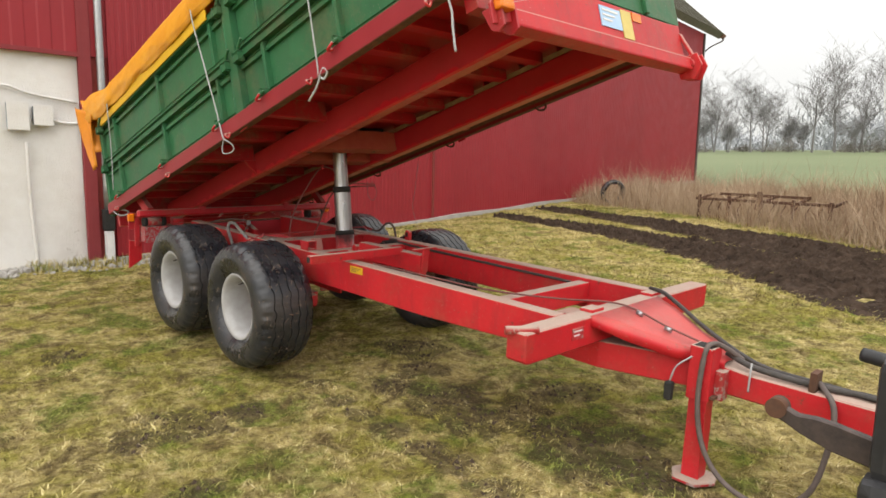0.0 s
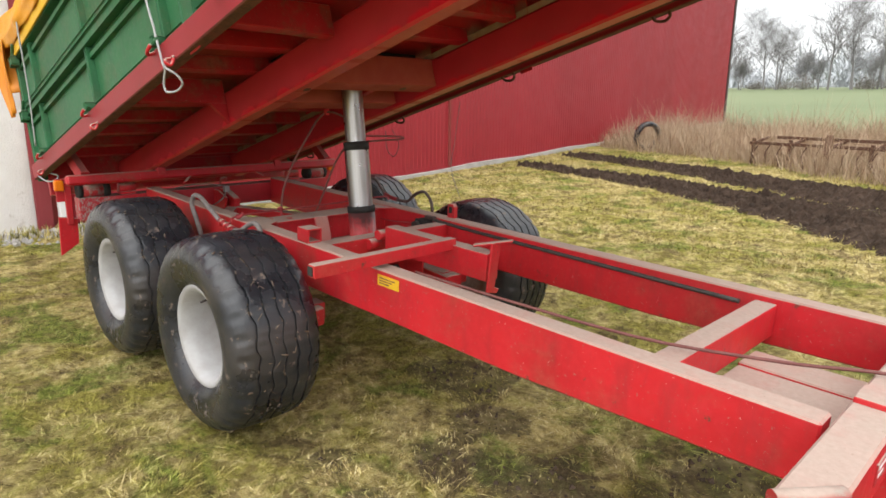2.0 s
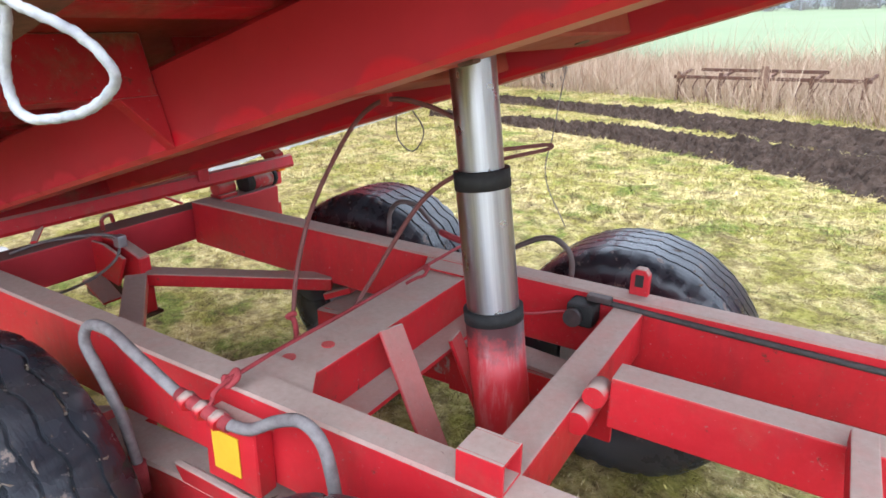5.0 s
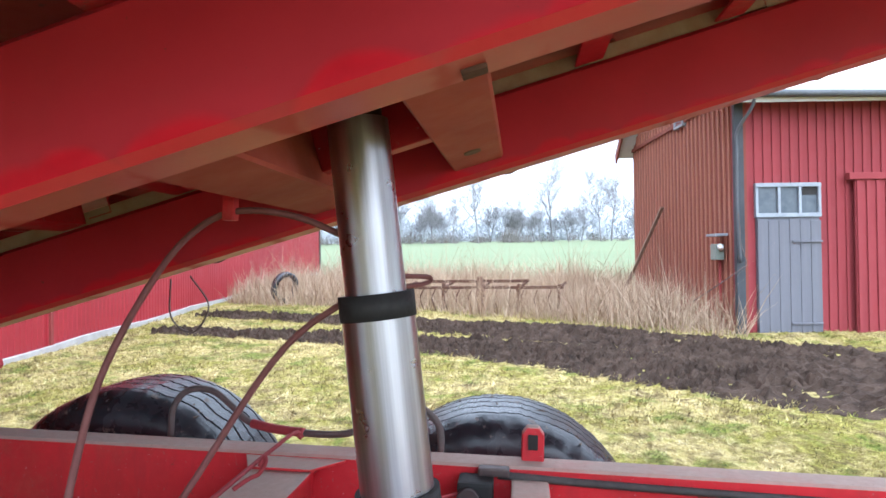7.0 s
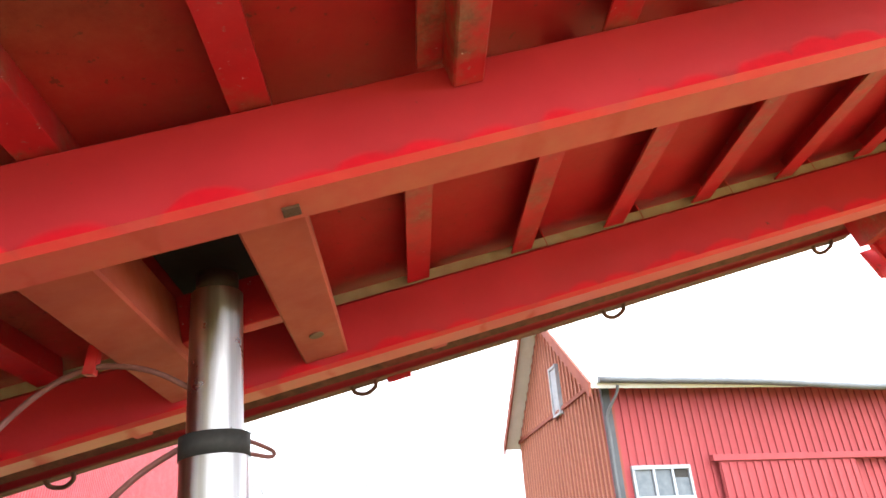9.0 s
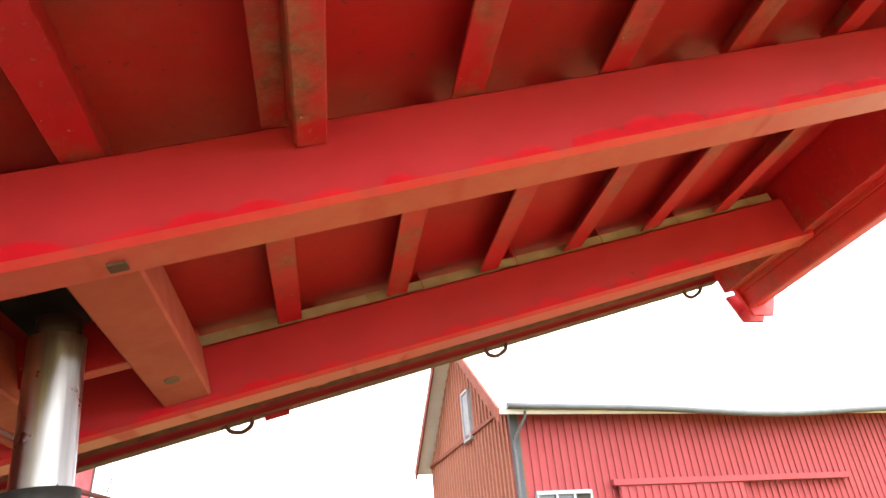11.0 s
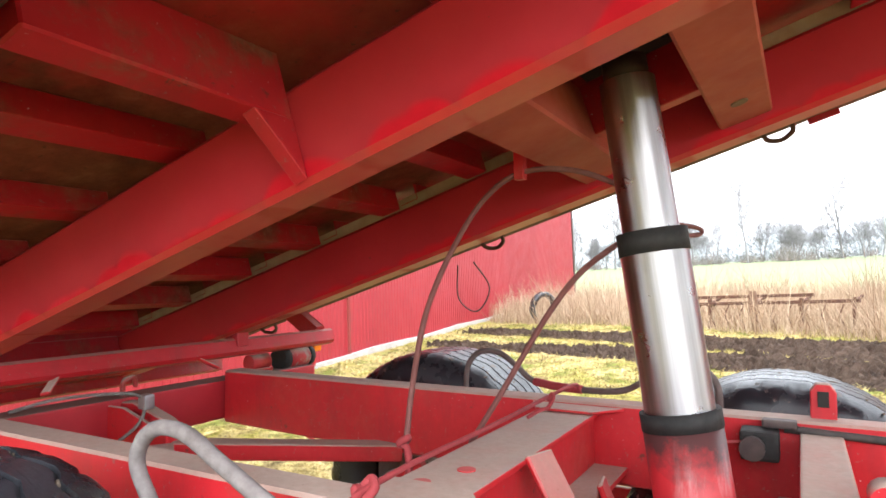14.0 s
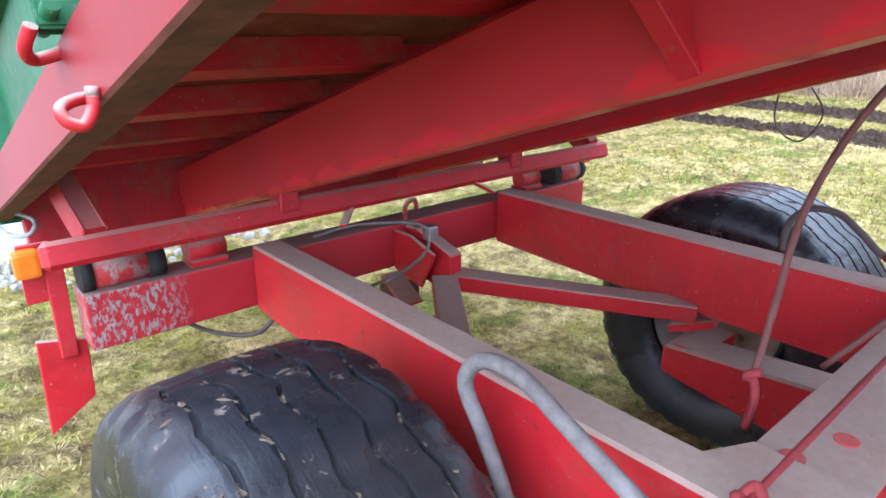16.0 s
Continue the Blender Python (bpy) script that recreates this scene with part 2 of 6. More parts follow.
RUST = plain("rusted_iron", (0.12, 0.055, 0.03), (0.065, 0.035, 0.025), 14, 0.85, bumpy=0.5)
IRON = plain("worn_dark_iron", (0.06, 0.05, 0.05), (0.12, 0.09, 0.08), 14, 0.6, metal=0.6)
STEEL = plain("galvanised_steel", (0.42, 0.43, 0.44), (0.33, 0.34, 0.35), 10, 0.42, metal=0.8, bumpy=0.08)
LAMP_AMBER = plain("amber_lens", (0.75, 0.20, 0.01), (0.65, 0.15, 0.01), 30, 0.2, bumpy=0.1)
WHITE_PLATE = plain("white_reflector", (0.72, 0.72, 0.72), (0.62, 0.62, 0.62), 12, 0.35, bumpy=0.05)
BLUE_STICKER = plain("blue_sticker", (0.30, 0.48, 0.72), (0.42, 0.58, 0.78), 14, 0.35, bumpy=0.0)
RIM_WHITE = plain("white_rim_paint", (0.42, 0.42, 0.43), (0.28, 0.265, 0.25), 5, 0.38, bumpy=0.08)
RIM_RUSTY = plain("rust_stained_rim_paint", (0.36, 0.33, 0.30), (0.16, 0.075, 0.04), 6, 0.6, bumpy=0.2)
TRACTOR_BLACK = plain("dull_black_plastic", (0.018, 0.018, 0.02), (0.03, 0.03, 0.032), 12, 0.5)


def chrome():
    """Ground steel: fine hoop marks stretch every reflection along the rod."""
    m, nt, b = nodes("polished_hydraulic_steel")
    streak = tex(nt, 34, 5, 0.6, stretch=(1, 0.02, 1))
    put(nt, b, mix(nt, grey(nt, streak, 0.35, 0.65), (0.50, 0.50, 0.52), (0.31, 0.30, 0.30)), mix(nt, grey(nt, tex(nt, 12, 6), 0.3, 0.7), (0.26,) * 3, (0.33,) * 3), 1.0)
    tg = nt.nodes.new("ShaderNodeTangent")
    tg.direction_type, tg.axis = "RADIAL", "Y"
    nt.links.new(tg.outputs[0], b.inputs["Tangent"])
    b.inputs["Anisotropic"].default_value = 0.9
    b.inputs["Anisotropic Rotation"].default_value = 0.25
    return m


CHROME = chrome()


def ram_paint():
    """Painted lower stage: red scuffed pale in upright marks, grease-black at the top."""
    m, nt, b = nodes("scuffed_ram_paint")
    col = mix(nt, grey(nt, tex(nt, 5, 5), 0.35, 0.7), (0.48, 0.02, 0.028), (0.36, 0.016, 0.02))
    scuff = grey(nt, tex(nt, 16, 7, 0.7, stretch=(1, 1, 0.18)), 0.53, 0.68)
    col = mix(nt, mul(nt, scuff, 0.6), col, (0.42, 0.26, 0.24))
    co = nt.nodes.new("ShaderNodeTexCoord")
    sp = nt.nodes.new("ShaderNodeSeparateXYZ")
    nt.links.new(co.outputs["Object"], sp.inputs[0])
    top = grey(nt, mul(nt, sp.outputs["Z"], mul(nt, tex(nt, 14, 6, 0.7), 0.22), "ADD"), 0.86, 0.93)
    col = mix(nt, mul(nt, top, 0.9), col, (0.03, 0.026, 0.025))
    put(nt, b, col, 0.42)
    return m


RAM_PAINT = ram_paint()


def flaked_bar():
    """Red bar whose paint has flaked to grey metal at the end on the yard side."""
    m, nt, b = nodes("red_bar_flaked_at_one_end")
    col = mix(nt, grey(nt, tex(nt, 4, 5), 0.35, 0.7), (0.46, 0.022, 0.034), (0.36, 0.016, 0.024))
    co = nt.nodes.new("ShaderNodeTexCoord")
    sp = nt.nodes.new("ShaderNodeSeparateXYZ")
    nt.links.new(co.outputs["Object"], sp.inputs[0])
    end = grey(nt, mul(nt, mul(nt, sp.outputs["Y"], -1.0), mul(nt, tex(nt, 9, 4), 0.12), "ADD"), 0.83, 0.90)
    flake = grey(nt, tex(nt, 75, 8, 0.72, stretch=(1, 1, 0.5)), 0.50, 0.55)
    fc = mix(nt, grey(nt, tex(nt, 60, 5), 0.3, 0.7), (0.26, 0.235, 0.22), (0.36, 0.34, 0.33))
    col = mix(nt, mul(nt, end, flake), col, fc)
    up = grey(nt, upness(nt), 0.4, 0.8)
    col = mix(nt, mul(nt, up, 0.85), col, (0.22, 0.165, 0.135))
    put(nt, b, col, mix(nt, up, (0.5,) * 3, (0.9,) * 3))
    bump(nt, b, mul(nt, end, flake), 0.5, 0.004)
    return m


BAR_FLAKED = flaked_bar()


def tyre_mat():
    m, nt, b = nodes("worn_tyre_rubber")
    col = mix(nt, grey(nt, tex(nt, 7, 6), 0.35, 0.7), (0.0125, 0.0135, 0.017), (0.027, 0.0285, 0.034))
    brown = grey(nt, tex(nt, 3.2, 7, 0.65, stretch=(1, 0.3, 1)), 0.50, 0.66)
    col = mix(nt, mul(nt, brown, 0.5), col, (0.060, 0.050, 0.044))
    soil = grey(nt, tex(nt, 16, 9, 0.75), 0.595, 0.625)
    col = mix(nt, mul(nt, soil, 0.7), col, (0.22, 0.165, 0.13))
    wet = grey(nt, tex(nt, 3.5, 5), 0.36, 0.60)
    put(nt, b, col, mix(nt, soil, mix(nt, wet, (0.19,) * 3, (0.44,) * 3), (0.9,) * 3))
    b.inputs["Specular IOR Level"].default_value = 0.5
    cracks = tex(nt, 70, 5, 0.6, stretch=(0.10, 1, 0.10))
    bump(nt, b, mix(nt, 0.5, cracks, tex(nt, 26, 8, 0.75)), 0.55, 0.006)
    return m


TYRE = tyre_mat()
GRIT = plain("dry_tread_soil", (0.19, 0.145, 0.11), (0.085, 0.062, 0.046), 40, 0.95, bumpy=0, gloss=0.1)


def turf_colour(nt, fine):
    """Straw-coloured dead grass, olive moss and brighter green in patches of two sizes."""
    straw = ramp(nt, fine, [(0.0, (0.13, 0.088, 0.026)), (0.35, (0.455, 0.36, 0.135)), (0.7, (0.645, 0.535, 0.24)), (1.0, (0.78, 0.68, 0.395))])
    olive = ramp(nt, fine, [(0.0, (0.06, 0.052, 0.010)), (0.45, (0.30, 0.27, 0.056)), (1.0, (0.51, 0.445, 0.132))])
    green = ramp(nt, fine, [(0.0, (0.035, 0.050, 0.009)), (0.5, (0.15, 0.20, 0.026)), (1.0, (0.30, 0.35, 0.065))])
    brown = ramp(nt, fine, [(0.0, (0.030, 0.022, 0.012)), (0.5, (0.14, 0.098, 0.042)), (1.0, (0.32, 0.235, 0.11))])
    clump = tex(nt, 4.2, 5, 0.65)
    field = tex(nt, 0.9, 5, 0.6)
    col = mix(nt, grey(nt, mix(nt, 0.5, clump, field), 0.44, 0.54), olive, straw)
    col = mix(nt, mul(nt, grey(nt, tex(nt, 1.9, 6, 0.65, distortion=0.4), 0.52, 0.61), 0.85), col, green)
    col = mix(nt, mul(nt, grey(nt, tex(nt, 2.9, 7, 0.7, distortion=0.5), 0.54, 0.64), 0.85), col, brown)
    tuft = tex(nt, 11, 4, 0.6)
    col = mix(nt, mul(nt, grey(nt, tuft, 0.40, 0.55, 1.0, 0.0), 0.55), col, brown)
    return col


def grass_ground():
    m, nt, b = nodes("mossy_winter_turf")
    f = grey(nt, tex(nt, 20, 9, 0.8), 0.3, 0.72)
    col = turf_colour(nt, f)
    at = nt.nodes.new("ShaderNodeAttribute")
    at.attribute_name = "bare_soil"
    earth = mul(nt, grey(nt, mul(nt, at.outputs["Fac"], mul(nt, tex(nt, 9, 9, 0.8), 1.3), "ADD"), 0.92, 1.30), 0.66)
    ec = mix(nt, grey(nt, tex(nt, 24, 6), 0.3, 0.7), (0.030, 0.022, 0.015), (0.12, 0.088, 0.058))
    col = mix(nt, mul(nt, earth, 0.95), col, ec)
    put(nt, b, col, 0.95)
    b.inputs["Specular IOR Level"].default_value = 0.15
    bump(nt, b, mix(nt, 0.4, tex(nt, 60, 8, 0.78), tex(nt, 11, 7, 0.7)), 1.0, 0.06)
    return m


def field_mat():
    m, nt, b = nodes("young_winter_crop")
    f = tex(nt, 0.05, 6, 0.6)
    g = tex(nt, 1.6, 7, 0.7)
    col = mix(nt, grey(nt, f, 0.35, 0.65), (0.11, 0.142, 0.058), (0.14, 0.168, 0.074))
    col = mix(nt, mul(nt, grey(nt, g, 0.4, 0.7), 0.4), col, (0.14, 0.142, 0.085))
    put(nt, b, col, 0.95)
    return m


def island(name, stops, rough=0.9):
    m, nt, b = nodes(name)
    g = nt.nodes.new("ShaderNodeNewGeometry")
    col = ramp(nt, g.outputs["Random Per Island"], stops)
    col = mix(nt, mul(nt, grey(nt, tex(nt, 0.7, 4), 0.35, 0.65), 0.35), col, stops[0][1])
    put(nt, b, col, rough)
    b.inputs["Specular IOR Level"].default_value = 0.2
    return m


TURF, FIELD = grass_ground(), field_mat()


def blade_mat():
    m, nt, b = nodes("grass_blades")
    g = nt.nodes.new("ShaderNodeNewGeometry")
    put(nt, b, turf_colour(nt, g.outputs["Random Per Island"]), 0.85)
    b.inputs["Specular IOR Level"].default_value = 0.2
    return m


BLADES = blade_mat()
REED = island("dry_reed_straw", [(0.0, (0.24, 0.155, 0.10)), (0.4, (0.43, 0.32, 0.215)), (0.75, (0.57, 0.45, 0.32)), (1.0, (0.31, 0.215, 0.145))])
MUD = plain("wet_black_soil", (0.020, 0.013, 0.009), (0.080, 0.054, 0.039), 5, 0.85, bumpy=0.9, dist=0.03, gloss=0.12)
CRUMB = plain("damp_soil_crumbs", (0.035, 0.025, 0.018), (0.10, 0.072, 0.05), 30, 0.95, bumpy=0, gloss=0.1)
GRAVEL = plain("pale_gravel", (0.30, 0.28, 0.26), (0.42, 0.40, 0.37), 16, 0.9, bumpy=0.8, dist=0.02)
CONCRETE = plain("weathered_concrete", (0.40, 0.38, 0.36), (0.30, 0.28, 0.26), 5, 0.9, bumpy=0.4)
SHEET_RED = plain("red_sheet_metal", (0.29, 0.017, 0.025), (0.23, 0.013, 0.019), 0.7, 0.5, bumpy=0.06, stretch=(1, 1, 0.3))
BOARD_RED = plain("falu_red_boards", (0.25, 0.037, 0.042), (0.185, 0.029, 0.033), 2.4, 0.85, bumpy=0.3, stretch=(1, 1, 0.12))
BATTEN_OLD = plain("bleached_red_batten", (0.34, 0.155, 0.095), (0.27, 0.10, 0.066), 3, 0.85, bumpy=0.3, stretch=(1, 1, 0.12))
BOARD_DARK = plain("dark_red_shadow_board", (0.24, 0.035, 0.03), (0.17, 0.03, 0.025), 2.4, 0.85, bumpy=0.3, stretch=(1, 1, 0.12))
BOARD_BROWN = plain("bleached_brown_gable_board", (0.21, 0.060, 0.036), (0.15, 0.036, 0.025), 2.4, 0.85, bumpy=0.3, stretch=(1, 1, 0.12))
GREY_WOOD = plain("weathered_grey_wood", (0.16, 0.16, 0.18), (0.095, 0.095, 0.107), 4, 0.85, bumpy=0.4, stretch=(1, 1, 0.06))
TRIM_DARK = plain("dark_grey_trim_paint", (0.03, 0.034, 0.04), (0.05, 0.055, 0.062), 4, 0.7)
PIPE_GREY = plain("dull_zinc_gutter", (0.10, 0.105, 0.112), (0.065, 0.07, 0.075), 4, 0.6, metal=0.2)
OLD_WOOD = plain("old_brown_wood", (0.20, 0.12, 0.08), (0.12, 0.075, 0.05), 6, 0.9, bumpy=0.5)
FRAME_PALE = plain("pale_window_paint", (0.30, 0.325, 0.35), (0.21, 0.23, 0.255), 8, 0.7)
ROOF_GREY = plain("grey_roof_sheet", (0.55, 0.55, 0.55), (0.46, 0.46, 0.46), 1.5, 0.55, bumpy=0.1)
SHINGLE = plain("mossy_roof_shingle", (0.20, 0.185, 0.15), (0.12, 0.115, 0.09), 7, 0.9, bumpy=0.6)
# near-black colour standing for the shade inside openings
DARK = plain("painted_opening_shade", (0.02, 0.018, 0.016), (0.03, 0.028, 0.025), 3, 0.9)
BARK = plain("bare_grey_bark", (0.15, 0.145, 0.14), (0.21, 0.20, 0.20), 3, 0.95, bumpy=0)
HEDGE = plain("pale_brown_hedge_twigs", (0.13, 0.115, 0.10), (0.19, 0.17, 0.15), 0.3, 0.95, bumpy=0)
# aerial haze is painted into this wood: paler and bluer than BARK
FAR_WOOD = plain("haze_tinted_far_wood", (0.36, 0.38, 0.40), (0.42, 0.43, 0.45), 0.05, 0.95, bumpy=0)


def plaster():
    m, nt, b = nodes("flaking_white_plaster")
    col = mix(nt, grey(nt, tex(nt, 1.3, 7, 0.65), 0.35, 0.7), (0.76, 0.745, 0.73), (0.62, 0.59, 0.56))
    gone = grey(nt, tex(nt, 2.1, 9, 0.7), 0.64, 0.66)
    col = mix(nt, mul(nt, gone, 0.55), col, (0.42, 0.37, 0.33))
    put(nt, b, col, 0.92)
    bump(nt, b, mix(nt, 0.5, tex(nt, 4, 7, 0.65), tex(nt, 45, 6)), 0.7, 0.035)
    return m


PLASTER = plaster()


def glass_mat():
    m, nt, b = nodes("dusty_window_glass")
    put(nt, b, mix(nt, grey(nt, tex(nt, 5, 6), 0.3, 0.7), (0.05, 0.065, 0.08), (0.11, 0.125, 0.14)), 0.3)
    b.inputs["Specular IOR Level"].default_value = 0.3
    return m


GLASS = glass_mat()


# ---- mesh helpers ----
def mesh_of(name, bm, material):
    me = bpy.data.meshes.new(name)
    bm.normal_update()
    bm.to_mesh(me)
    bm.free()
    for mm in (material if isinstance(material, (list, tuple)) else [material]):
        me.materials.append(mm)
    return me


def part(name, bm, material, parent=None, label="", m=None):
    ob = new(name, mesh_of(name, bm, material))
    if parent:
        ob.parent = parent
    if m is not None:
        ob.matrix_basis = m
    return tagged(ob, label) if label else ob


def thing(name, label, category, group="", m=None):
    ob = tagged(new(name), label, category, group)
    if m is not None:
        ob.matrix_basis = m
    return ob


def box(x0, x1, y0, y1, z0, z1, bev=0.006, bm=None):
    bm = bm or bmesh.new()
    r = bmesh.ops.create_cube(bm, size=1)
    vs = r["verts"]
    for v in vs:
        v.co = Vector(((x0 + x1) / 2 + v.co.x * (x1 - x0), (y0 + y1) / 2 + v.co.y * (y1 - y0), (z0 + z1) / 2 + v.co.z * (z1 - z0)))
    if bev:
        es = list({e for v in vs for e in v.link_edges})
        bmesh.ops.bevel(bm, geom=es, offset=bev, segments=2, profile=0.6, affect="EDGES")
    return bm


def prism(poly, axis, a, b, bev=0.004, bm=None):
    """A polygon drawn in the two other axes (in order), pushed along axis from a to b."""
    bm = bm or bmesh.new()

    def at(p, h):
        return {"x": (h, p[0], p[1]), "y": (p[0], h, p[1]), "z": (p[0], p[1], h)}[axis]

    lo = [bm.verts.new(at(p, a)) for p in poly]
    hi = [bm.verts.new(at(p, b)) for p in poly]
    n = len(poly)
    fs = [bm.faces.new(lo), bm.faces.new(hi[::-1])]
    for i in range(n):
        fs.append(bm.faces.new((lo[i], hi[i], hi[(i + 1) % n], lo[(i + 1) % n])))
    bmesh.ops.recalc_face_normals(bm, faces=fs)
    if bev:
        es = list({e for f in fs for e in f.edges})
        bmesh.ops.bevel(bm, geom=es, offset=bev, segments=1, affect="EDGES")
    return bm


def bar(p, q, w, h, bev=0.004, roll=0.0, bm=None):
    """A box beam from p to q, w wide and h high."""
    bm = bm or bmesh.new()
    p, q = Vector(p), Vector(q)
    d = q - p
    m = Matrix.Translation((p + q) / 2) @ d.to_track_quat("X", "Z").to_matrix().to_4x4() @ pose(0, 0, 0, roll)
    r = bmesh.ops.create_cube(bm, size=1)
    for v in r["verts"]:
        v.co = m @ Vector((v.co.x * d.length, v.co.y * w, v.co.z * h))
    if bev:
        bmesh.ops.bevel(bm, geom=list({e for v in r["verts"] for e in v.link_edges}), offset=bev, segments=1, affect="EDGES")
    return bm


def spline(pts, n=8):
    pts = [Vector(p) for p in pts]
    if len(pts) < 3:
        return pts
    out = []
    ext = [2 * pts[0] - pts[1]] + pts + [2 * pts[-1] - pts[-2]]
    for i in range(1, len(ext) - 2):
        a, b, c, d = ext[i - 1:i + 3]
        for k in range(n):
            t = k / n
            out.append(0.5 * ((2 * b) + (c - a) * t + (2 * a - 5 * b + 4 * c - d) * t * t + (3 * b - a - 3 * c + d) * t ** 3))
    out.append(pts[-1])
    return out


def tube(pts, r, sides=8, n=8, bm=None, twist=0.0, lobes=0, taper=1.0):
    """A round hose, rope or rod along a smooth line through pts."""
    bm = bm or bmesh.new()
    line = spline(pts, n)
    up = Vector((0.13, 0.21, 0.97))
    rings, walked = [], 0.0
    for i, p in enumerate(line):
        t = (line[min(i + 1, len(line) - 1)] - line[max(i - 1, 0)]).normalized()
        s = t.cross(up)
        s = s.normalized() if s.length > 1e-4 else Vector((1, 0, 0))
        u = s.cross(t)
        if i:
            walked += (p - line[i - 1]).length
        ri = r * (1 + (taper - 1) * i / max(len(line) - 1, 1))
        ring = []
        for k in range(sides):
            a = 2 * math.pi * k / sides
            rr = ri * (1 + (0.16 * math.cos(lobes * (a + walked * twist)) if lobes else 0))
            ring.append(bm.verts.new(p + (s * math.cos(a) + u * math.sin(a)) * rr))
        rings.append(ring)
    for a, b in zip(rings, rings[1:]):
        for k in range(sides):
            f = bm.faces.new((a[k], a[(k + 1) % sides], b[(k + 1) % sides], b[k]))
            f.smooth = True
    bm.faces.new(rings[0][::-1])
    bm.faces.new(rings[-1])
    return bm


def rod(p, q, r, sides=20, bm=None, r2=None):
    bm = bm or bmesh.new()
    p, q = Vector(p), Vector(q)
    d = q - p
    m = Matrix.Translation((p + q) / 2) @ d.to_track_quat("Z", "Y").to_matrix().to_4x4()
    res = bmesh.ops.create_cone(bm, cap_ends=True, segments=sides, radius1=r, radius2=r if r2 is None else r2, depth=d.length, matrix=m)
    for f in {f for v in res["verts"] for f in v.link_faces}:
        f.smooth = len(f.verts) == 4
    return bm


def lathe(profile, n=48, bm=None, smooth=True, closed=False):
    """Profile of (y, radius) turned about the y axis."""
    bm = bm or bmesh.new()
    rings = []
    for y, r in profile:
        rings.append([bm.verts.new((r * math.cos(2 * math.pi * k / n), y, r * math.sin(2 * math.pi * k / n))) for k in range(n)])
    pairs = list(zip(rings, rings[1:])) + ([(rings[-1], rings[0])] if closed else [])
    for a, b in pairs:
        for k in range(n):
            f = bm.faces.new((a[k], b[k], b[(k + 1) % n], a[(k + 1) % n]))
            f.smooth = smooth
    bmesh.ops.recalc_face_normals(bm, faces=bm.faces)
    return bm


def sheet(rows, thick=0.006):
    bm = bmesh.new()
    vs = [[bm.verts.new(p) for p in r] for r in rows]
    for a, b in zip(vs, vs[1:]):
        for k in range(len(a) - 1):
            bm.faces.new((a[k], a[k + 1], b[k + 1], b[k])).smooth = True
    bmesh.ops.recalc_face_normals(bm, faces=bm.faces)
    bmesh.ops.solidify(bm, geom=bm.faces[:], thickness=thick)
    return bm


def rise(y):
    """The yard is level by the trailer and climbs gently to the field."""
    return -0.092 if y < 0 else -0.092 + 0.038 * (y - 2 + 2 * math.exp(-y / 2))


# ---- ground ----
BARE = [(1.14, -1.8, 0.26), (1.2, -2.08, 0.18), (1.21, -1.46, 0.18), (2.99, -0.22, 0.36), (2.7, -0.2, 0.26), (3.29, -0.3, 0.3), (1.83, -0.32, 0.3), (1.45, -0.4, 0.2), (2.31, -0.38, 0.28), (2.35, -0.04, 0.2),
        (1.07, -0.83, 0.1), (1.4, -0.87, 0.1), (1.71, -0.9, 0.12), (2.0, -0.92, 0.12), (2.34, -0.94, 0.13), (2.6, -0.97, 0.13), (2.9, -1.0, 0.14), (1.96, -2.06, 0.12), (-0.75, -2.0, 0.16), (2.35, 0.42, 0.25), (0.9, 0.3, 0.3), (1.3, 0.0, 0.2)]


def bare(x, y):
    """How bare the soil lies under the frame, 0 to 1."""
    d = max(1 - math.hypot(x - a, y - b) / (r * 1.35) for a, b, r in BARE)
    return min(1.0, max(0.0, d * 1.1 + 0.42 * noise.noise(Vector((x * 2.7, y * 2.7, 2))) + 0.38 * noise.noise(Vector((x * 8, y * 8, 4))) + 0.02))


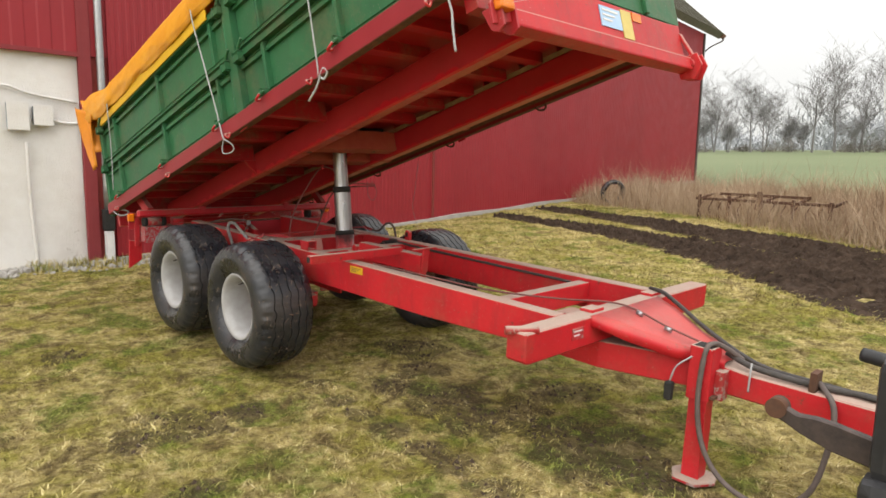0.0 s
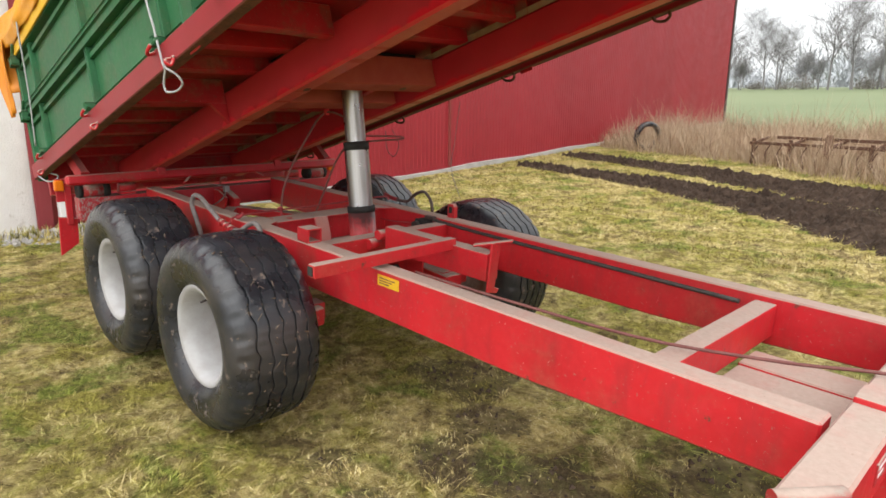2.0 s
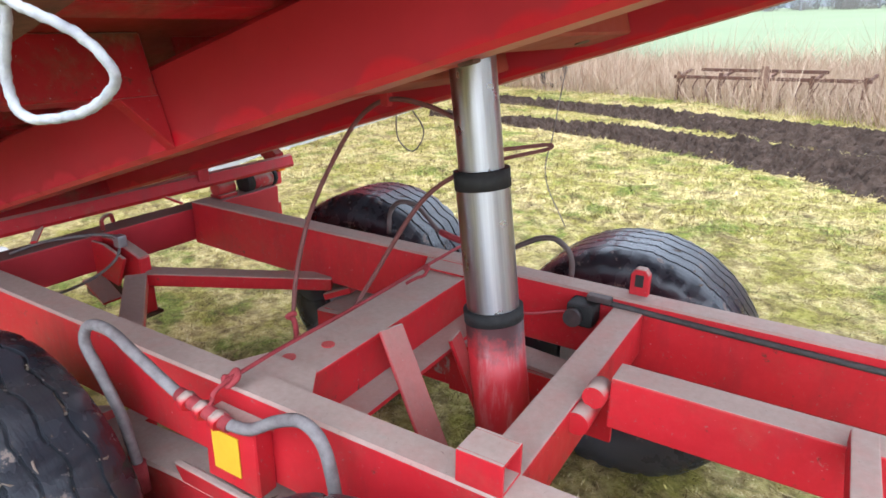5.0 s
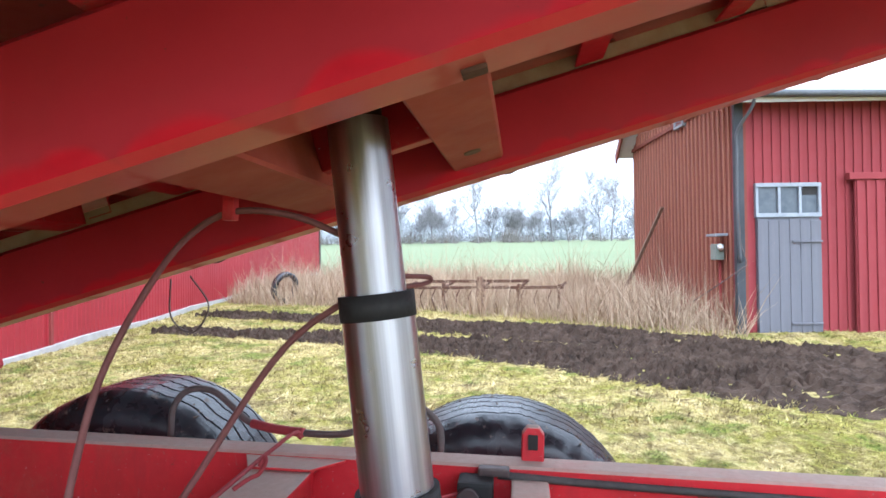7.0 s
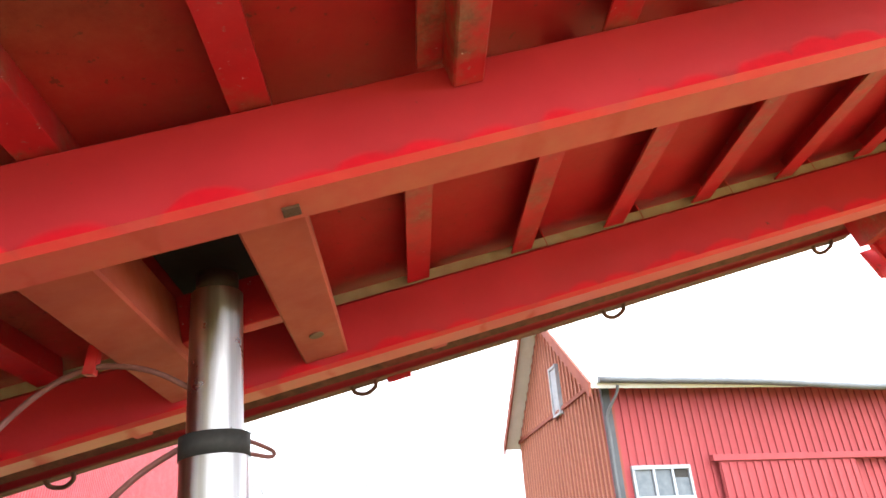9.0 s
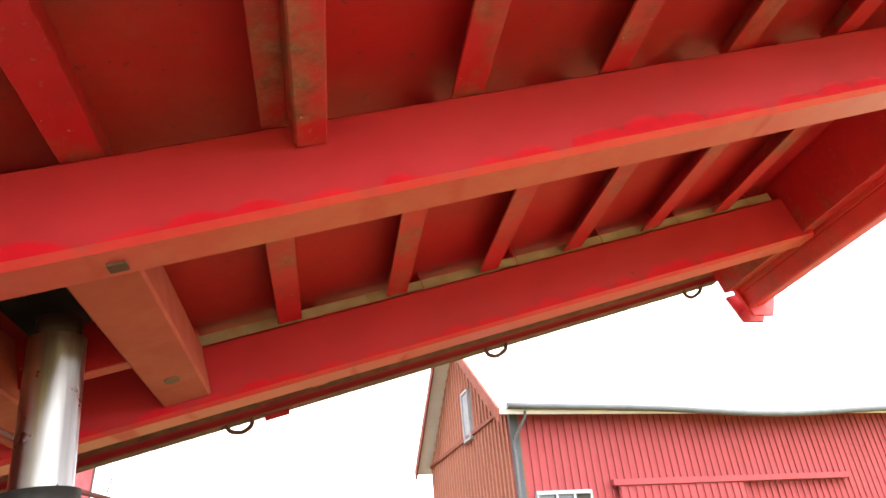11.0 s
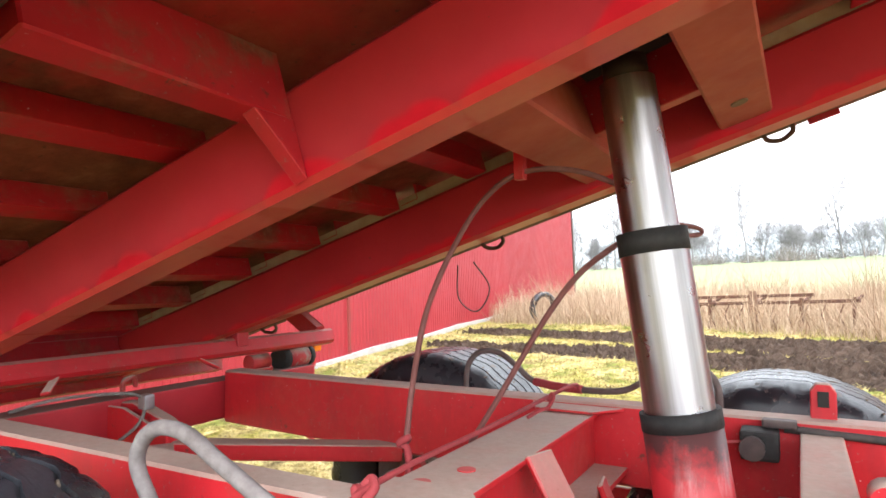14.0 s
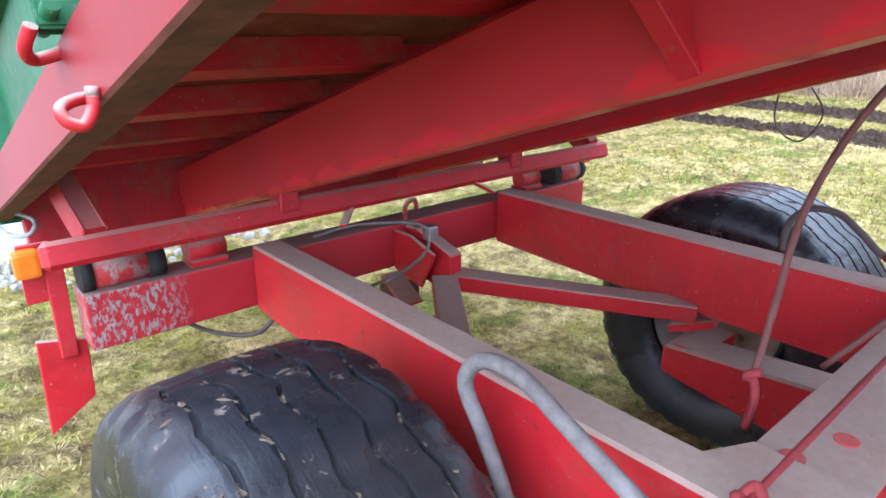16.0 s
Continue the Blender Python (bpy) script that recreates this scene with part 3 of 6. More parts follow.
def ground_sheet():
    xs = np.unique(np.concatenate([np.linspace(-400, -30, 12), np.linspace(-30, -7, 24), np.linspace(-7, -3.5, 36), np.linspace(-3.5, 5.5, 181), np.linspace(5.5, 9, 36), np.linspace(9, 30, 20), np.linspace(30, 400, 12)]))
    ys = np.unique(np.concatenate([np.linspace(-300, -20, 8), np.linspace(-20, -5, 16), np.linspace(-5, -3.8, 13), np.linspace(-3.8, 4.2, 161), np.linspace(4.2, 13, 89), np.linspace(13, 24, 23), np.linspace(24, 130, 40), np.linspace(130, 700, 12)]))
    verts = []
    for y in ys:
        for x in xs:
            z = rise(y) if y < 130 else rise(130) - 0.004 * (y - 130)
            if -8 < x < 10 and -6 < y < 14:
                z += -0.022 * math.tanh((x + 0.2) * 1.5) * max(0.0, 1 - abs(y) / 5) + 0.025 * noise.noise(Vector((x * 0.7, y * 0.7, 3))) + 0.020 * noise.noise(Vector((x * 3.1, y * 3.1, 7))) + 0.015 * noise.noise(Vector((x * 9, y * 9, 1)))
            verts.append((x, y, z - 0.012))
    nx = len(xs)
    faces = [(j * nx + i, j * nx + i + 1, (j + 1) * nx + i + 1, (j + 1) * nx + i) for j in range(len(ys) - 1) for i in range(nx - 1)]
    me = bpy.data.meshes.new("ground")
    me.from_pydata(verts, [], faces)
    me.materials.append(TURF)
    me.materials.append(FIELD)
    for p in me.polygons:
        p.use_smooth = True
        if p.center.y > 17.5:
            p.material_index = 1
    soil = me.attributes.new("bare_soil", "FLOAT", "POINT")
    soil.data.foreach_set("value", [bare(v[0], v[1]) if -3 < v[0] < 5 and -3.6 < v[1] < 2.5 else 0.0 for v in verts])
    ob = new("ground", me)
    return tagged(ob, "mossy yellow-green winter turf yard running up to a field", "ground", kind="structure")


def ground_z(x, y):
    z = rise(y) - 0.012
    if -8 < x < 10 and -6 < y < 14:
        z += -0.022 * math.tanh((x + 0.2) * 1.5) * max(0.0, 1 - abs(y) / 5) + 0.025 * noise.noise(Vector((x * 0.7, y * 0.7, 3))) + 0.020 * noise.noise(Vector((x * 3.1, y * 3.1, 7))) + 0.015 * noise.noise(Vector((x * 9, y * 9, 1)))
    return z


ground_sheet()


def mud_track(line, w0, w1, seed):
    """A strip of churned soil that heaves out of the turf, ragged at its sides."""
    pts = spline(line, 70)
    verts, faces, m = [], [], 41
    for i, p in enumerate(pts):
        t = (pts[min(i + 1, len(pts) - 1)] - pts[max(i - 1, 0)]).normalized()
        s = Vector((-t.y, t.x, 0))
        w = w0 + (w1 - w0) * i / len(pts)
        for k in range(m):
            u = 2 * k / (m - 1) - 1
            q = p + s * (u * w * (0.72 + 0.12 * noise.noise(Vector((p.x * 1.9, p.y * 1.9, seed + 3)))))
            edge = (1 - abs(u) ** 4) * 0.10 - 0.052
            lug = 0.035 * (math.sin(i * 1.05 + 9 * u) > 0.1) * math.exp(-((u + 0.52) / 0.22) ** 2)
            rut = -0.05 * math.exp(-((abs(u) - 0.35) / 0.16) ** 2)
            clod = 0.08 * abs(noise.noise(Vector((q.x * 3.3, q.y * 3.3, seed)))) + 0.07 * noise.noise(Vector((q.x * 9, q.y * 9, seed))) + 0.085 * noise.noise(Vector((q.x * 24, q.y * 24, seed))) + 0.05 * noise.noise(Vector((q.x * 1.3, q.y * 1.3, seed + 9)))
            verts.append((q.x, q.y, ground_z(q.x, q.y) + edge + rut + lug + clod * (1 - 0.5 * u * u)))
        if i:
            b = (i - 1) * m
            faces += [(b + k, b + k + 1, b + m + k + 1, b + m + k) for k in range(m - 1)]
    me = bpy.data.meshes.new("mud_track")
    me.from_pydata(verts, [], faces)
    me.materials.append(MUD)
    return tagged(new("mud_track", me), "churned wet black soil of wheel tracks in turf", "mud", kind="structure")


TRACKS = [([(-5.5, 8.8, 0), (-3.4, 8.5, 0), (-2.0, 8.1, 0), (-0.5, 7.6, 0), (0.8, 7.0, 0), (2.1, 6.2, 0), (3.3, 5.5, 0), (8.5, 3.0, 0)], 0.35, 1.75, 11),
          ([(-5.9, 11.1, 0), (-3.8, 10.55, 0), (-2.2, 9.95, 0), (-0.9, 9.5, 0), (0.6, 8.85, 0), (2.5, 7.8, 0), (3.9, 6.7, 0), (8.5, 4.4, 0)], 0.4, 1.75, 23)]
for tr in TRACKS:
    mud_track(*tr)


# ---- buildings ----
def sheet_wall(length, z0, z1, pitch=0.2, depth=0.018, thick=0.1):
    """Ribbed sheet metal on a wall, ribs upright, along +x, facing -y."""
    bm = bmesh.new()
    prof, x = [], 0.0
    while x < length:
        prof += [(x, 0.0), (x + pitch * 0.42, 0.0), (x + pitch * 0.5, -depth), (x + pitch * 0.92, -depth)]
        x += pitch
    prof = [p for p in prof if p[0] <= length] + [(length, 0)]
    lo = [bm.verts.new((px, py, z0)) for px, py in prof]
    hi = [bm.verts.new((px, py, z1)) for px, py in prof]
    for i in range(len(prof) - 1):
        bm.faces.new((lo[i], lo[i + 1], hi[i + 1], hi[i]))
    box(0, length, 0.01, thick, z0, z1, 0, bm)
    return bm


def wall_pose(p, q):
    d = Vector(q) - Vector(p)
    return Matrix.Translation((p[0], p[1], 0)) @ Matrix.Rotation(math.atan2(d.y, d.x), 4, "Z")


# long red sheet barn beyond the trailer (its wall faces the yard, +x)
A0, A1 = (-7.9, 25.0), (-5.38, -0.1)
tall = sheet_wall(25.22, 0.0, 7.2, 0.115, 0.008)
bw = tagged(part("wall_barn", tall, SHEET_RED, m=wall_pose(A1, A0)), "long barn wall of dark red ribbed sheet metal", "wall", kind="structure")
fl = [(k * 1.0, rise(k * 1.0 - 0.1) + 0.075 + 0.02 * math.sin(k * 1.7)) for k in range(26)]
part("foundation", prism([(0.0, -0.3), (25.0, -0.3)] + fl[::-1], "y", -0.09, -0.016, 0.004), CONCRETE, bw, "pale concrete plinth")
part("seam_post", box(7.19, 7.25, -0.045, 0.0, 0.05, 7.2, 0.004), BOARD_DARK, bw)
part("corner_post", box(25.12, 25.28, -0.05, 0.12, 0.0, 7.2, 0.01), IRON, bw)
tagged(part("wall_barn_gable", sheet_wall(7.0, 0.0, 7.2, 0.115, 0.014), SHEET_RED, m=wall_pose(A0, (-14.9, 24.3))), "red sheet metal gable wall of the long barn", "wall", kind="structure")


def long_roof():
    ob = thing("barn_roof", "weathered grey shingle roof of the long barn", "roof", m=Matrix.Translation((-7.9, 25.0, 1.62)) @ Matrix.Rotation(0.1, 4, "Z") @ Matrix.Translation((6.15, -19.6, 0)))
    tagged(ob, kind="structure")
    slope = radians(42)
    n = 26
    for k in range(n):
        x0 = -5.55 - k * 0.22 * math.cos(slope)
        z0 = 5.45 + k * 0.22 * math.sin(slope)
        part("shingle_course", bar((x0 - 0.10, 4.0, z0 + 0.09), (x0 - 0.10, 20.3, z0 + 0.09), 0.30, 0.03, 0.0, roll=-42), SHINGLE, ob)
    part("bargeboard", bar((-5.5, 20.25, 5.45), (-9.9, 20.25, 5.45 + 4.4 * math.tan(slope)), 0.04, 0.2), OLD_WOOD, ob)
    part("gutter_bracket", tube([(-5.55, 20.2, 5.42), (-5.56, 20.15, 5.3), (-5.9, 19.8, 5.05), (-6.1, 19.68, 4.85)], 0.03, 8), IRON, ob)
    return ob


long_roof()

# the plastered building stands a little further out than its parts are drawn
LS = Matrix.Translation((4.865, -3.161, 1.565)) @ Matrix.Diagonal((1.05, 1.05, 1.05, 1)) @ Matrix.Translation((-4.865, 3.161, -1.565))

# white-plastered building with red cladding above, at the trailer's tail
tagged(part("wall_plaster", box(0, 9.0, 0, 0.35, -0.2, 2.85, 0.02), PLASTER, m=LS @ wall_pose((-5.05, -9.6), (-5.0, -0.62))), "rough white plastered wall with flaking patches", "wall", kind="structure")
cl = tagged(part("wall_cladding", sheet_wall(9.6, 2.83, 6.2, 0.3, 0.012, 0.3), SHEET_RED, m=LS @ wall_pose((-4.98, -9.6), (-4.93, -0.0))), "dark red upright cladding above the plaster", "wall", kind="structure")
part("drip_board", box(0, 8.98, -0.035, 0.0, 2.80, 2.86, 0.004), BOARD_RED, cl)
part("wall_return", box(9.02, 9.6, 0.02, 0.3, -0.1, 2.86, 0.01), BOARD_DARK, cl)
part("corner_board", box(8.98, 9.14, -0.03, 0.04, 0.0, 6.2, 0.006), BOARD_RED, cl)
tagged(part("wall_link", sheet_wall(1.5, 0, 6.2, 0.3, 0.012, 0.3), SHEET_RED, m=LS @ wall_pose((-4.95, 0.0), (-6.2, 0.3))), "dark red sheet wall joining the two buildings", "wall", kind="structure")
dp = thing("drainpipe", "grey plastic drainpipe down a red wall", "drainpipe", m=LS)
part("pipe", tube([(-4.86, -0.36, 6.2), (-4.86, -0.36, 2.4), (-4.86, -0.36, 0.75)], 0.05, 12, 4), STEEL, dp)
part("shoe", box(-4.93, -4.79, -0.43, -0.29, 0.45, 0.75, 0.02), BLACK, dp, "black rubber sleeve")
part("stub", box(-4.915, -4.805, -0.415, -0.305, -0.02, 0.45, 0.02), WHITE_PLATE, dp, "white plastic foot")


def meter_box(y, z, w, h, name):
    ob = thing(name, "old white painted electrical box on plaster wall", "electrical box", "boxes on the plaster wall", m=LS)
    part("body", box(-4.99, -4.86, y - w / 2, y + w / 2, z - h / 2, z + h / 2, 0.015), FRAME_PALE, ob)
    part("lid", box(-4.862, -4.845, y - w / 2 - 0.012, y + w / 2 + 0.012, z - h / 2 - 0.01, z + h / 2 + 0.01, 0.006), PLASTER, ob)
    return ob


meter_box(-1.36, 1.98, 0.22, 0.34, "electrical_box")
meter_box(-1.08, 2.0, 0.2, 0.24, "electrical_box")
cb = thing("wall_cable", "painted cables and conduit on plaster wall", "cable", m=LS)
part("conduit", tube([(-4.95, -1.27, 1.65), (-4.95, -1.27, 0.9), (-4.95, -1.23, -0.02)], 0.022, 8), PLASTER, cb)
part("cable", tube([(-4.96, -0.62, 1.93), (-4.96, -0.8, 1.92), (-4.96, -0.95, 1.95)], 0.018, 8), PLASTER, cb)
part("cable", tube([(-4.96, -1.7, 2.32), (-4.96, -1.45, 2.36), (-4.96, -1.2, 2.28), (-4.96, -0.65, 2.2)], 0.016, 8), PLASTER, cb)


def gravel_strip():
    rng = random.Random(5)
    bm = bmesh.new()
    for _ in range(900):
        y = rng.uniform(-7, 1.0)
        x = -5.36 + abs(rng.gauss(0, 0.28))
        r = rng.uniform(0.012, 0.05)
        res = bmesh.ops.create_icosphere(bm, subdivisions=1, radius=r, matrix=Matrix.Translation((x, y, ground_z(x, y) + r * 0.2)))
        for v in res["verts"]:
            v.co += Vector((rng.uniform(-1, 1), rng.uniform(-1, 1), rng.uniform(-1, 1))) * r * 0.3
    ob = part("gravel", bm, GRAVEL)
    return tagged(ob, "loose pale stones along the foot of a wall", "gravel", kind="stuff")


gravel_strip()

# ---- the small red timber barn across the yard ----
BC = Vector((3.713, 8.804, 0.1))
UX, UY = Vector((1, 0.107, 0)).normalized(), Vector((-0.107, 1, 0)).normalized()
BROT = Matrix((( UX.x, UY.x, 0, BC.x), (UX.y, UY.y, 0, BC.y), (0, 0, 1, 0), (0, 0, 0, 1)))
EAVE, GW, RIDGE, SIDE = 3.77, 5.45, 6.15, 14.0
barn = thing("timber_barn", "weathered falu-red timber barn with battened walls", "barn", m=BROT)
sidew = part("side_wall", box(0.0, SIDE, 0.03, 0.15, -0.2, EAVE, 0), BOARD_RED, barn, "red board wall with upright battens")
gab = bmesh.new()
prism([(0.0, -0.2), (GW, -0.2), (GW, EAVE), (GW / 2, RIDGE), (0.0, EAVE)], "x", 0.03, 0.15, 0, gab)
gabw = part("gable_wall", gab, BOARD_BROWN, barn, "gable wall, its red bleached to brown")
bat = mesh_of("batten", box(-0.022, 0.022, 0.008, 0.035, 0, 1, 0.003), BOARD_RED)
k = 0
x = 0.16
while x < SIDE:
    low = 2.39 if 0.2 < x < 1.26 else -0.1
    ob = new("batten", bat)
    ob.parent, ob.location, ob.scale = sidew, (x, 0, low), (1, 1, EAVE - low)
    x += 0.135
bat2 = mesh_of("batten", box(0.005, 0.035, -0.026, 0.026, 0, 1, 0.003), BATTEN_OLD)
y = 0.1
while y < GW:
    top = EAVE + (RIDGE - EAVE) * (1 - abs(y - GW / 2) / (GW / 2))
    ob = new("batten", bat2)
    ob.parent, ob.location, ob.scale = gabw, (0, y, -0.1), (1, 1, top + 0.08)
    y += 0.185
part("gable_band", box(-0.02, 0.05, 0, GW, EAVE - 0.02, EAVE + 0.05, 0.004), BOARD_BROWN, barn)
part("corner_board", box(-0.03, 0.10, -0.03, 0.06, -0.15, EAVE, 0.006), TRIM_DARK, barn, "dark painted corner board")
# roof planes with overhang
part("roof", prism([(-0.32, EAVE - 0.24), (GW / 2, RIDGE + 0.06), (GW / 2, RIDGE + 0.16), (-0.36, EAVE - 0.14)], "x", -0.32, SIDE, 0.004), ROOF_GREY, barn, "pale grey sheet roof slope")
part("roof", prism([(GW + 0.13, EAVE - 0.13), (GW / 2, RIDGE + 0.06), (GW / 2, RIDGE + 0.16), (GW + 0.15, EAVE - 0.03)], "x", -0.32, SIDE, 0.004), ROOF_GREY, barn, "pale grey sheet roof slope")
part("bargeboard", prism([(-0.3, EAVE - 0.36), (GW / 2, RIDGE - 0.06), (GW / 2, RIDGE + 0.15), (-0.36, EAVE - 0.15)], "x", -0.36, -0.32, 0.002), BOARD_BROWN, barn)
part("bargeboard", prism([(GW + 0.11, EAVE - 0.25), (GW / 2, RIDGE - 0.06), (GW / 2, RIDGE + 0.15), (GW + 0.14, EAVE - 0.04)], "x", -0.36, -0.32, 0.002), BOARD_BROWN, barn)
part("gutter", tube([(-0.2, -0.4, EAVE - 0.12), (2.5, -0.42, EAVE - 0.17), (5.0, -0.42, EAVE - 0.27), (8.0, -0.42, EAVE - 0.16), (SIDE, -0.4, EAVE - 0.1)], 0.055, 10), PIPE_GREY, barn, "sagging grey gutter")
part("downpipe", tube([(0.12, -0.36, EAVE - 0.2), (0.1, -0.3, EAVE - 0.32), (-0.02, -0.09, EAVE - 0.62), (-0.02, -0.08, EAVE - 0.9), (-0.03, -0.08, 2.0), (0.0, -0.08, 1.2)], 0.024, 8), PIPE_GREY, barn)
# door with fanlight
DX0, DX1 = 0.28, 1.21
door = part("plank_door", box(DX0, DX1, -0.02, 0.028, -0.02, 1.88, 0), GREY_WOOD, barn, "silver-grey weathered plank door")
pk = mesh_of("plank", box(-0.075, 0.075, -0.022, 0.0, 0, 1.84, 0.004), GREY_WOOD)
for i in range(6):
    ob = new("plank", pk)
    ob.parent, ob.location = door, (DX0 + 0.08 + i * 0.157, -0.021, 0.01 - 0.012 * (i % 3))
part("ledge", box(DX0 + 0.5, DX1 + 0.02, -0.07, -0.043, 1.5, 1.53, 0.003), GREY_WOOD, door)
part("ledge", box(DX0 + 0.48, DX1 + 0.0, -0.07, -0.043, 0.28, 0.31, 0.003), GREY_WOOD, door)
win = part("window_frame", box(DX0 - 0.02, DX1 + 0.02, -0.05, 0.02, 1.88, 1.94, 0.004), FRAME_PALE, barn, "pale blistered fanlight frame")
part("top_rail", box(DX0 - 0.02, DX1 + 0.02, -0.05, 0.02, 2.33, 2.39, 0.004), FRAME_PALE, win)
for xx in (DX0 - 0.02, DX0 + 0.31, DX0 + 0.62, DX1 - 0.02):
    part("mullion", box(xx, xx + 0.04, -0.045, 0.02, 1.94, 2.33, 0.004), FRAME_PALE, win)
for xx in (DX0 + 0.02, DX0 + 0.35, DX0 + 0.66):
    part("pane", box(xx, xx + 0.28, -0.01, 0.0, 1.94, 2.33, 0), GLASS, win)
# a dark sheet before the glass paints the gloom behind a broken pane
part("broken_pane_shade", box(DX0 + 0.68, DX0 + 0.90, -0.02, -0.012, 2.21, 2.33, 0), DARK, win)
part("sliding_door", box(1.70, 4.1, -0.09, -0.05, 0.0, 2.42, 0.006), BOARD_RED, barn, "red sliding door on a top track")
part("door_track", box(1.60, 6.4, -0.13, -0.03, 2.42, 2.52, 0.008), BOARD_RED, barn)
for i in range(17):
    ob = new("batten", bat)
    ob.parent, ob.location, ob.scale = barn, (1.74 + i * 0.142, -0.122, 0.02), (1, 1, 2.38)
AY0, AY1, AZ0, AZ1 = 2.06, 2.51, 3.69, 4.68
aw = part("attic_window", box(-0.05, 0.03, AY0, AY1, AZ0, AZ0 + 0.05, 0.003), FRAME_PALE, barn, "small pale attic window")
part("top_rail", box(-0.05, 0.03, AY0, AY1, AZ1 - 0.05, AZ1, 0.003), FRAME_PALE, aw)
part("stile", box(-0.05, 0.03, AY0, AY0 + 0.05, AZ0 + 0.05, AZ1 - 0.05, 0.003), FRAME_PALE, aw)
part("stile", box(-0.05, 0.03, AY1 - 0.05, AY1, AZ0 + 0.05, AZ1 - 0.05, 0.003), FRAME_PALE, aw)
part("pane", box(-0.02, 0.0, AY0 + 0.05, AY1 - 0.05, AZ0 + 0.05, AZ1 - 0.05, 0), FRAME_PALE, aw)


def at_barn(p):
    return BROT @ Vector(p)


eb = thing("fuse_box", "grey-green fuse box with an insulator on barn wall", "fuse box")
part("body", box(-0.16, -0.02, 0.42, 0.62, 1.25, 1.5, 0.015), plain("grey_green_enamel", (0.22, 0.26, 0.22), (0.16, 0.19, 0.17), 9, 0.5), eb, m=BROT)
part("hood", box(-0.2, -0.01, 0.3, 0.68, 1.62, 1.66, 0.004), FRAME_PALE, eb, m=BROT)
part("insulator", lathe([(0, 0.0), (0, 0.035), (0.05, 0.045), (0.1, 0.03), (0.12, 0.0)], 14), WHITE_PLATE, eb, m=BROT @ pose(-0.1, 0.34, 1.42, 40))
part("conduit", rod((-0.05, 0.52, 0.0), (-0.05, 0.52, 1.25), 0.02, 10), BOARD_DARK, eb, m=BROT)
wire = thing("loose_wire", "thin wire hanging from a barn corner", "wire")
part("strand", tube([at_barn((-0.03, -0.10, 1.95)), at_barn((-0.01, -0.11, 1.7)), at_barn((0.0, -0.10, 1.5)), at_barn((0.08, -0.10, 1.2)), at_barn((0.0, -0.10, 1.12)), at_barn((-0.3, 0.1, 0.85)), at_barn((-0.5, 0.5, 0.6))], 0.007, 6), HOSE, wire)
lean = thing("leaning_plank", "grey plank leaning on a barn gable", "plank")
part("board", bar(at_barn((-0.75, 4.35, 0.1)), at_barn((-0.05, 3.2, 2.3)), 0.09, 0.03), plain("pale_brown_plank_wood", (0.30, 0.21, 0.155), (0.22, 0.15, 0.11), 6, 0.9, bumpy=0.3), lean)


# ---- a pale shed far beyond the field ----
# distance haze is put into both sheet colours, wall and roof
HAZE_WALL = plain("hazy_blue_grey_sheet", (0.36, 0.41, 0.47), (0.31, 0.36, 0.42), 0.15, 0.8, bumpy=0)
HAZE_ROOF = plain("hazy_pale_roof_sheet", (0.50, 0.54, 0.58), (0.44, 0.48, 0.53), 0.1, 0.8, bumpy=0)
shed = thing("far_shed", "farm shed beyond the field, painted haze-pale blue-grey", "shed")
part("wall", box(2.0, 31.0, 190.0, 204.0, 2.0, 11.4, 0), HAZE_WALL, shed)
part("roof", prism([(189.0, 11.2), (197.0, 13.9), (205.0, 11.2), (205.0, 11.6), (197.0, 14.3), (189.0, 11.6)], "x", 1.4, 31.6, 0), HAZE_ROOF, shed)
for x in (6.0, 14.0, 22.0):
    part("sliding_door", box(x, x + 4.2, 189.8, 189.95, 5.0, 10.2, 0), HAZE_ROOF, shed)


# ---- the tipping trailer ----
TR = pose(0, 0.03, 0, 0, 1.9, 0)
BED = TR.inverted() @ pose(-1.8, 0.03, 0.935, 0, -15.56, 0)
trailer = thing("tipping_trailer", "red two-axle tipping trailer, body raised, on turf", "trailer", m=TR)


def beam_poly(rear=-1.66, front=2.90):
    return [(rear, 0.585), (rear, 0.795), (front, 0.795), (front, 0.60), (1.9, 0.565), (-0.9, 0.565), (-1.35, 0.575)]


for s in (-1, 1):
    part("chassis_beam", prism(beam_poly(), "y", -0.026 + s * 0.561, -0.026 + s * 0.469, 0.007), RED, trailer, "long red chassis beam, dusty on top")


def lug_ring(x0, x1, y0, y1, z0, z1, t):
    """A short square tube lying along x, open at both ends."""
    bm = box(x0, x1, y0, y0 + t, z0, z1, 0.002)
    box(x0, x1, y1 - t, y1, z0, z1, 0.002, bm)
    box(x0, x1, y0 + t, y1 - t, z1 - t, z1, 0.002, bm)
    return box(x0, x1, y0 + t, y1 - t, z0, z0 + t, 0.002, bm)


part("rest_lug", prism([(0.44, 0.79), (0.50, 0.79), (0.50, 0.865), (0.485, 0.885), (0.455, 0.885), (0.44, 0.865)], "y", 0.497, 0.53, 0.003), RED, trailer, "upright lug with a slot")
# no slot is cut: a dark plate paints its shade
part("lug_slot_shade", box(0.457, 0.483, 0.493, 0.499, 0.825, 0.865, 0.0), DARK, trailer)
part("rest_lug", lug_ring(0.42, 0.52, -0.585, -0.50, 0.795, 0.868, 0.008), RED, trailer, "open square tube lug on the beam")

# cross members
part("front_crossbeam", prism([(-1.0, 0.655), (-0.97, 0.64), (0.945, 0.64), (0.975, 0.655), (0.975, 0.798), (-1.0, 0.798)], "x", 2.915, 3.035, 0.008), RED, trailer, "square front crossbeam, dusty on top")
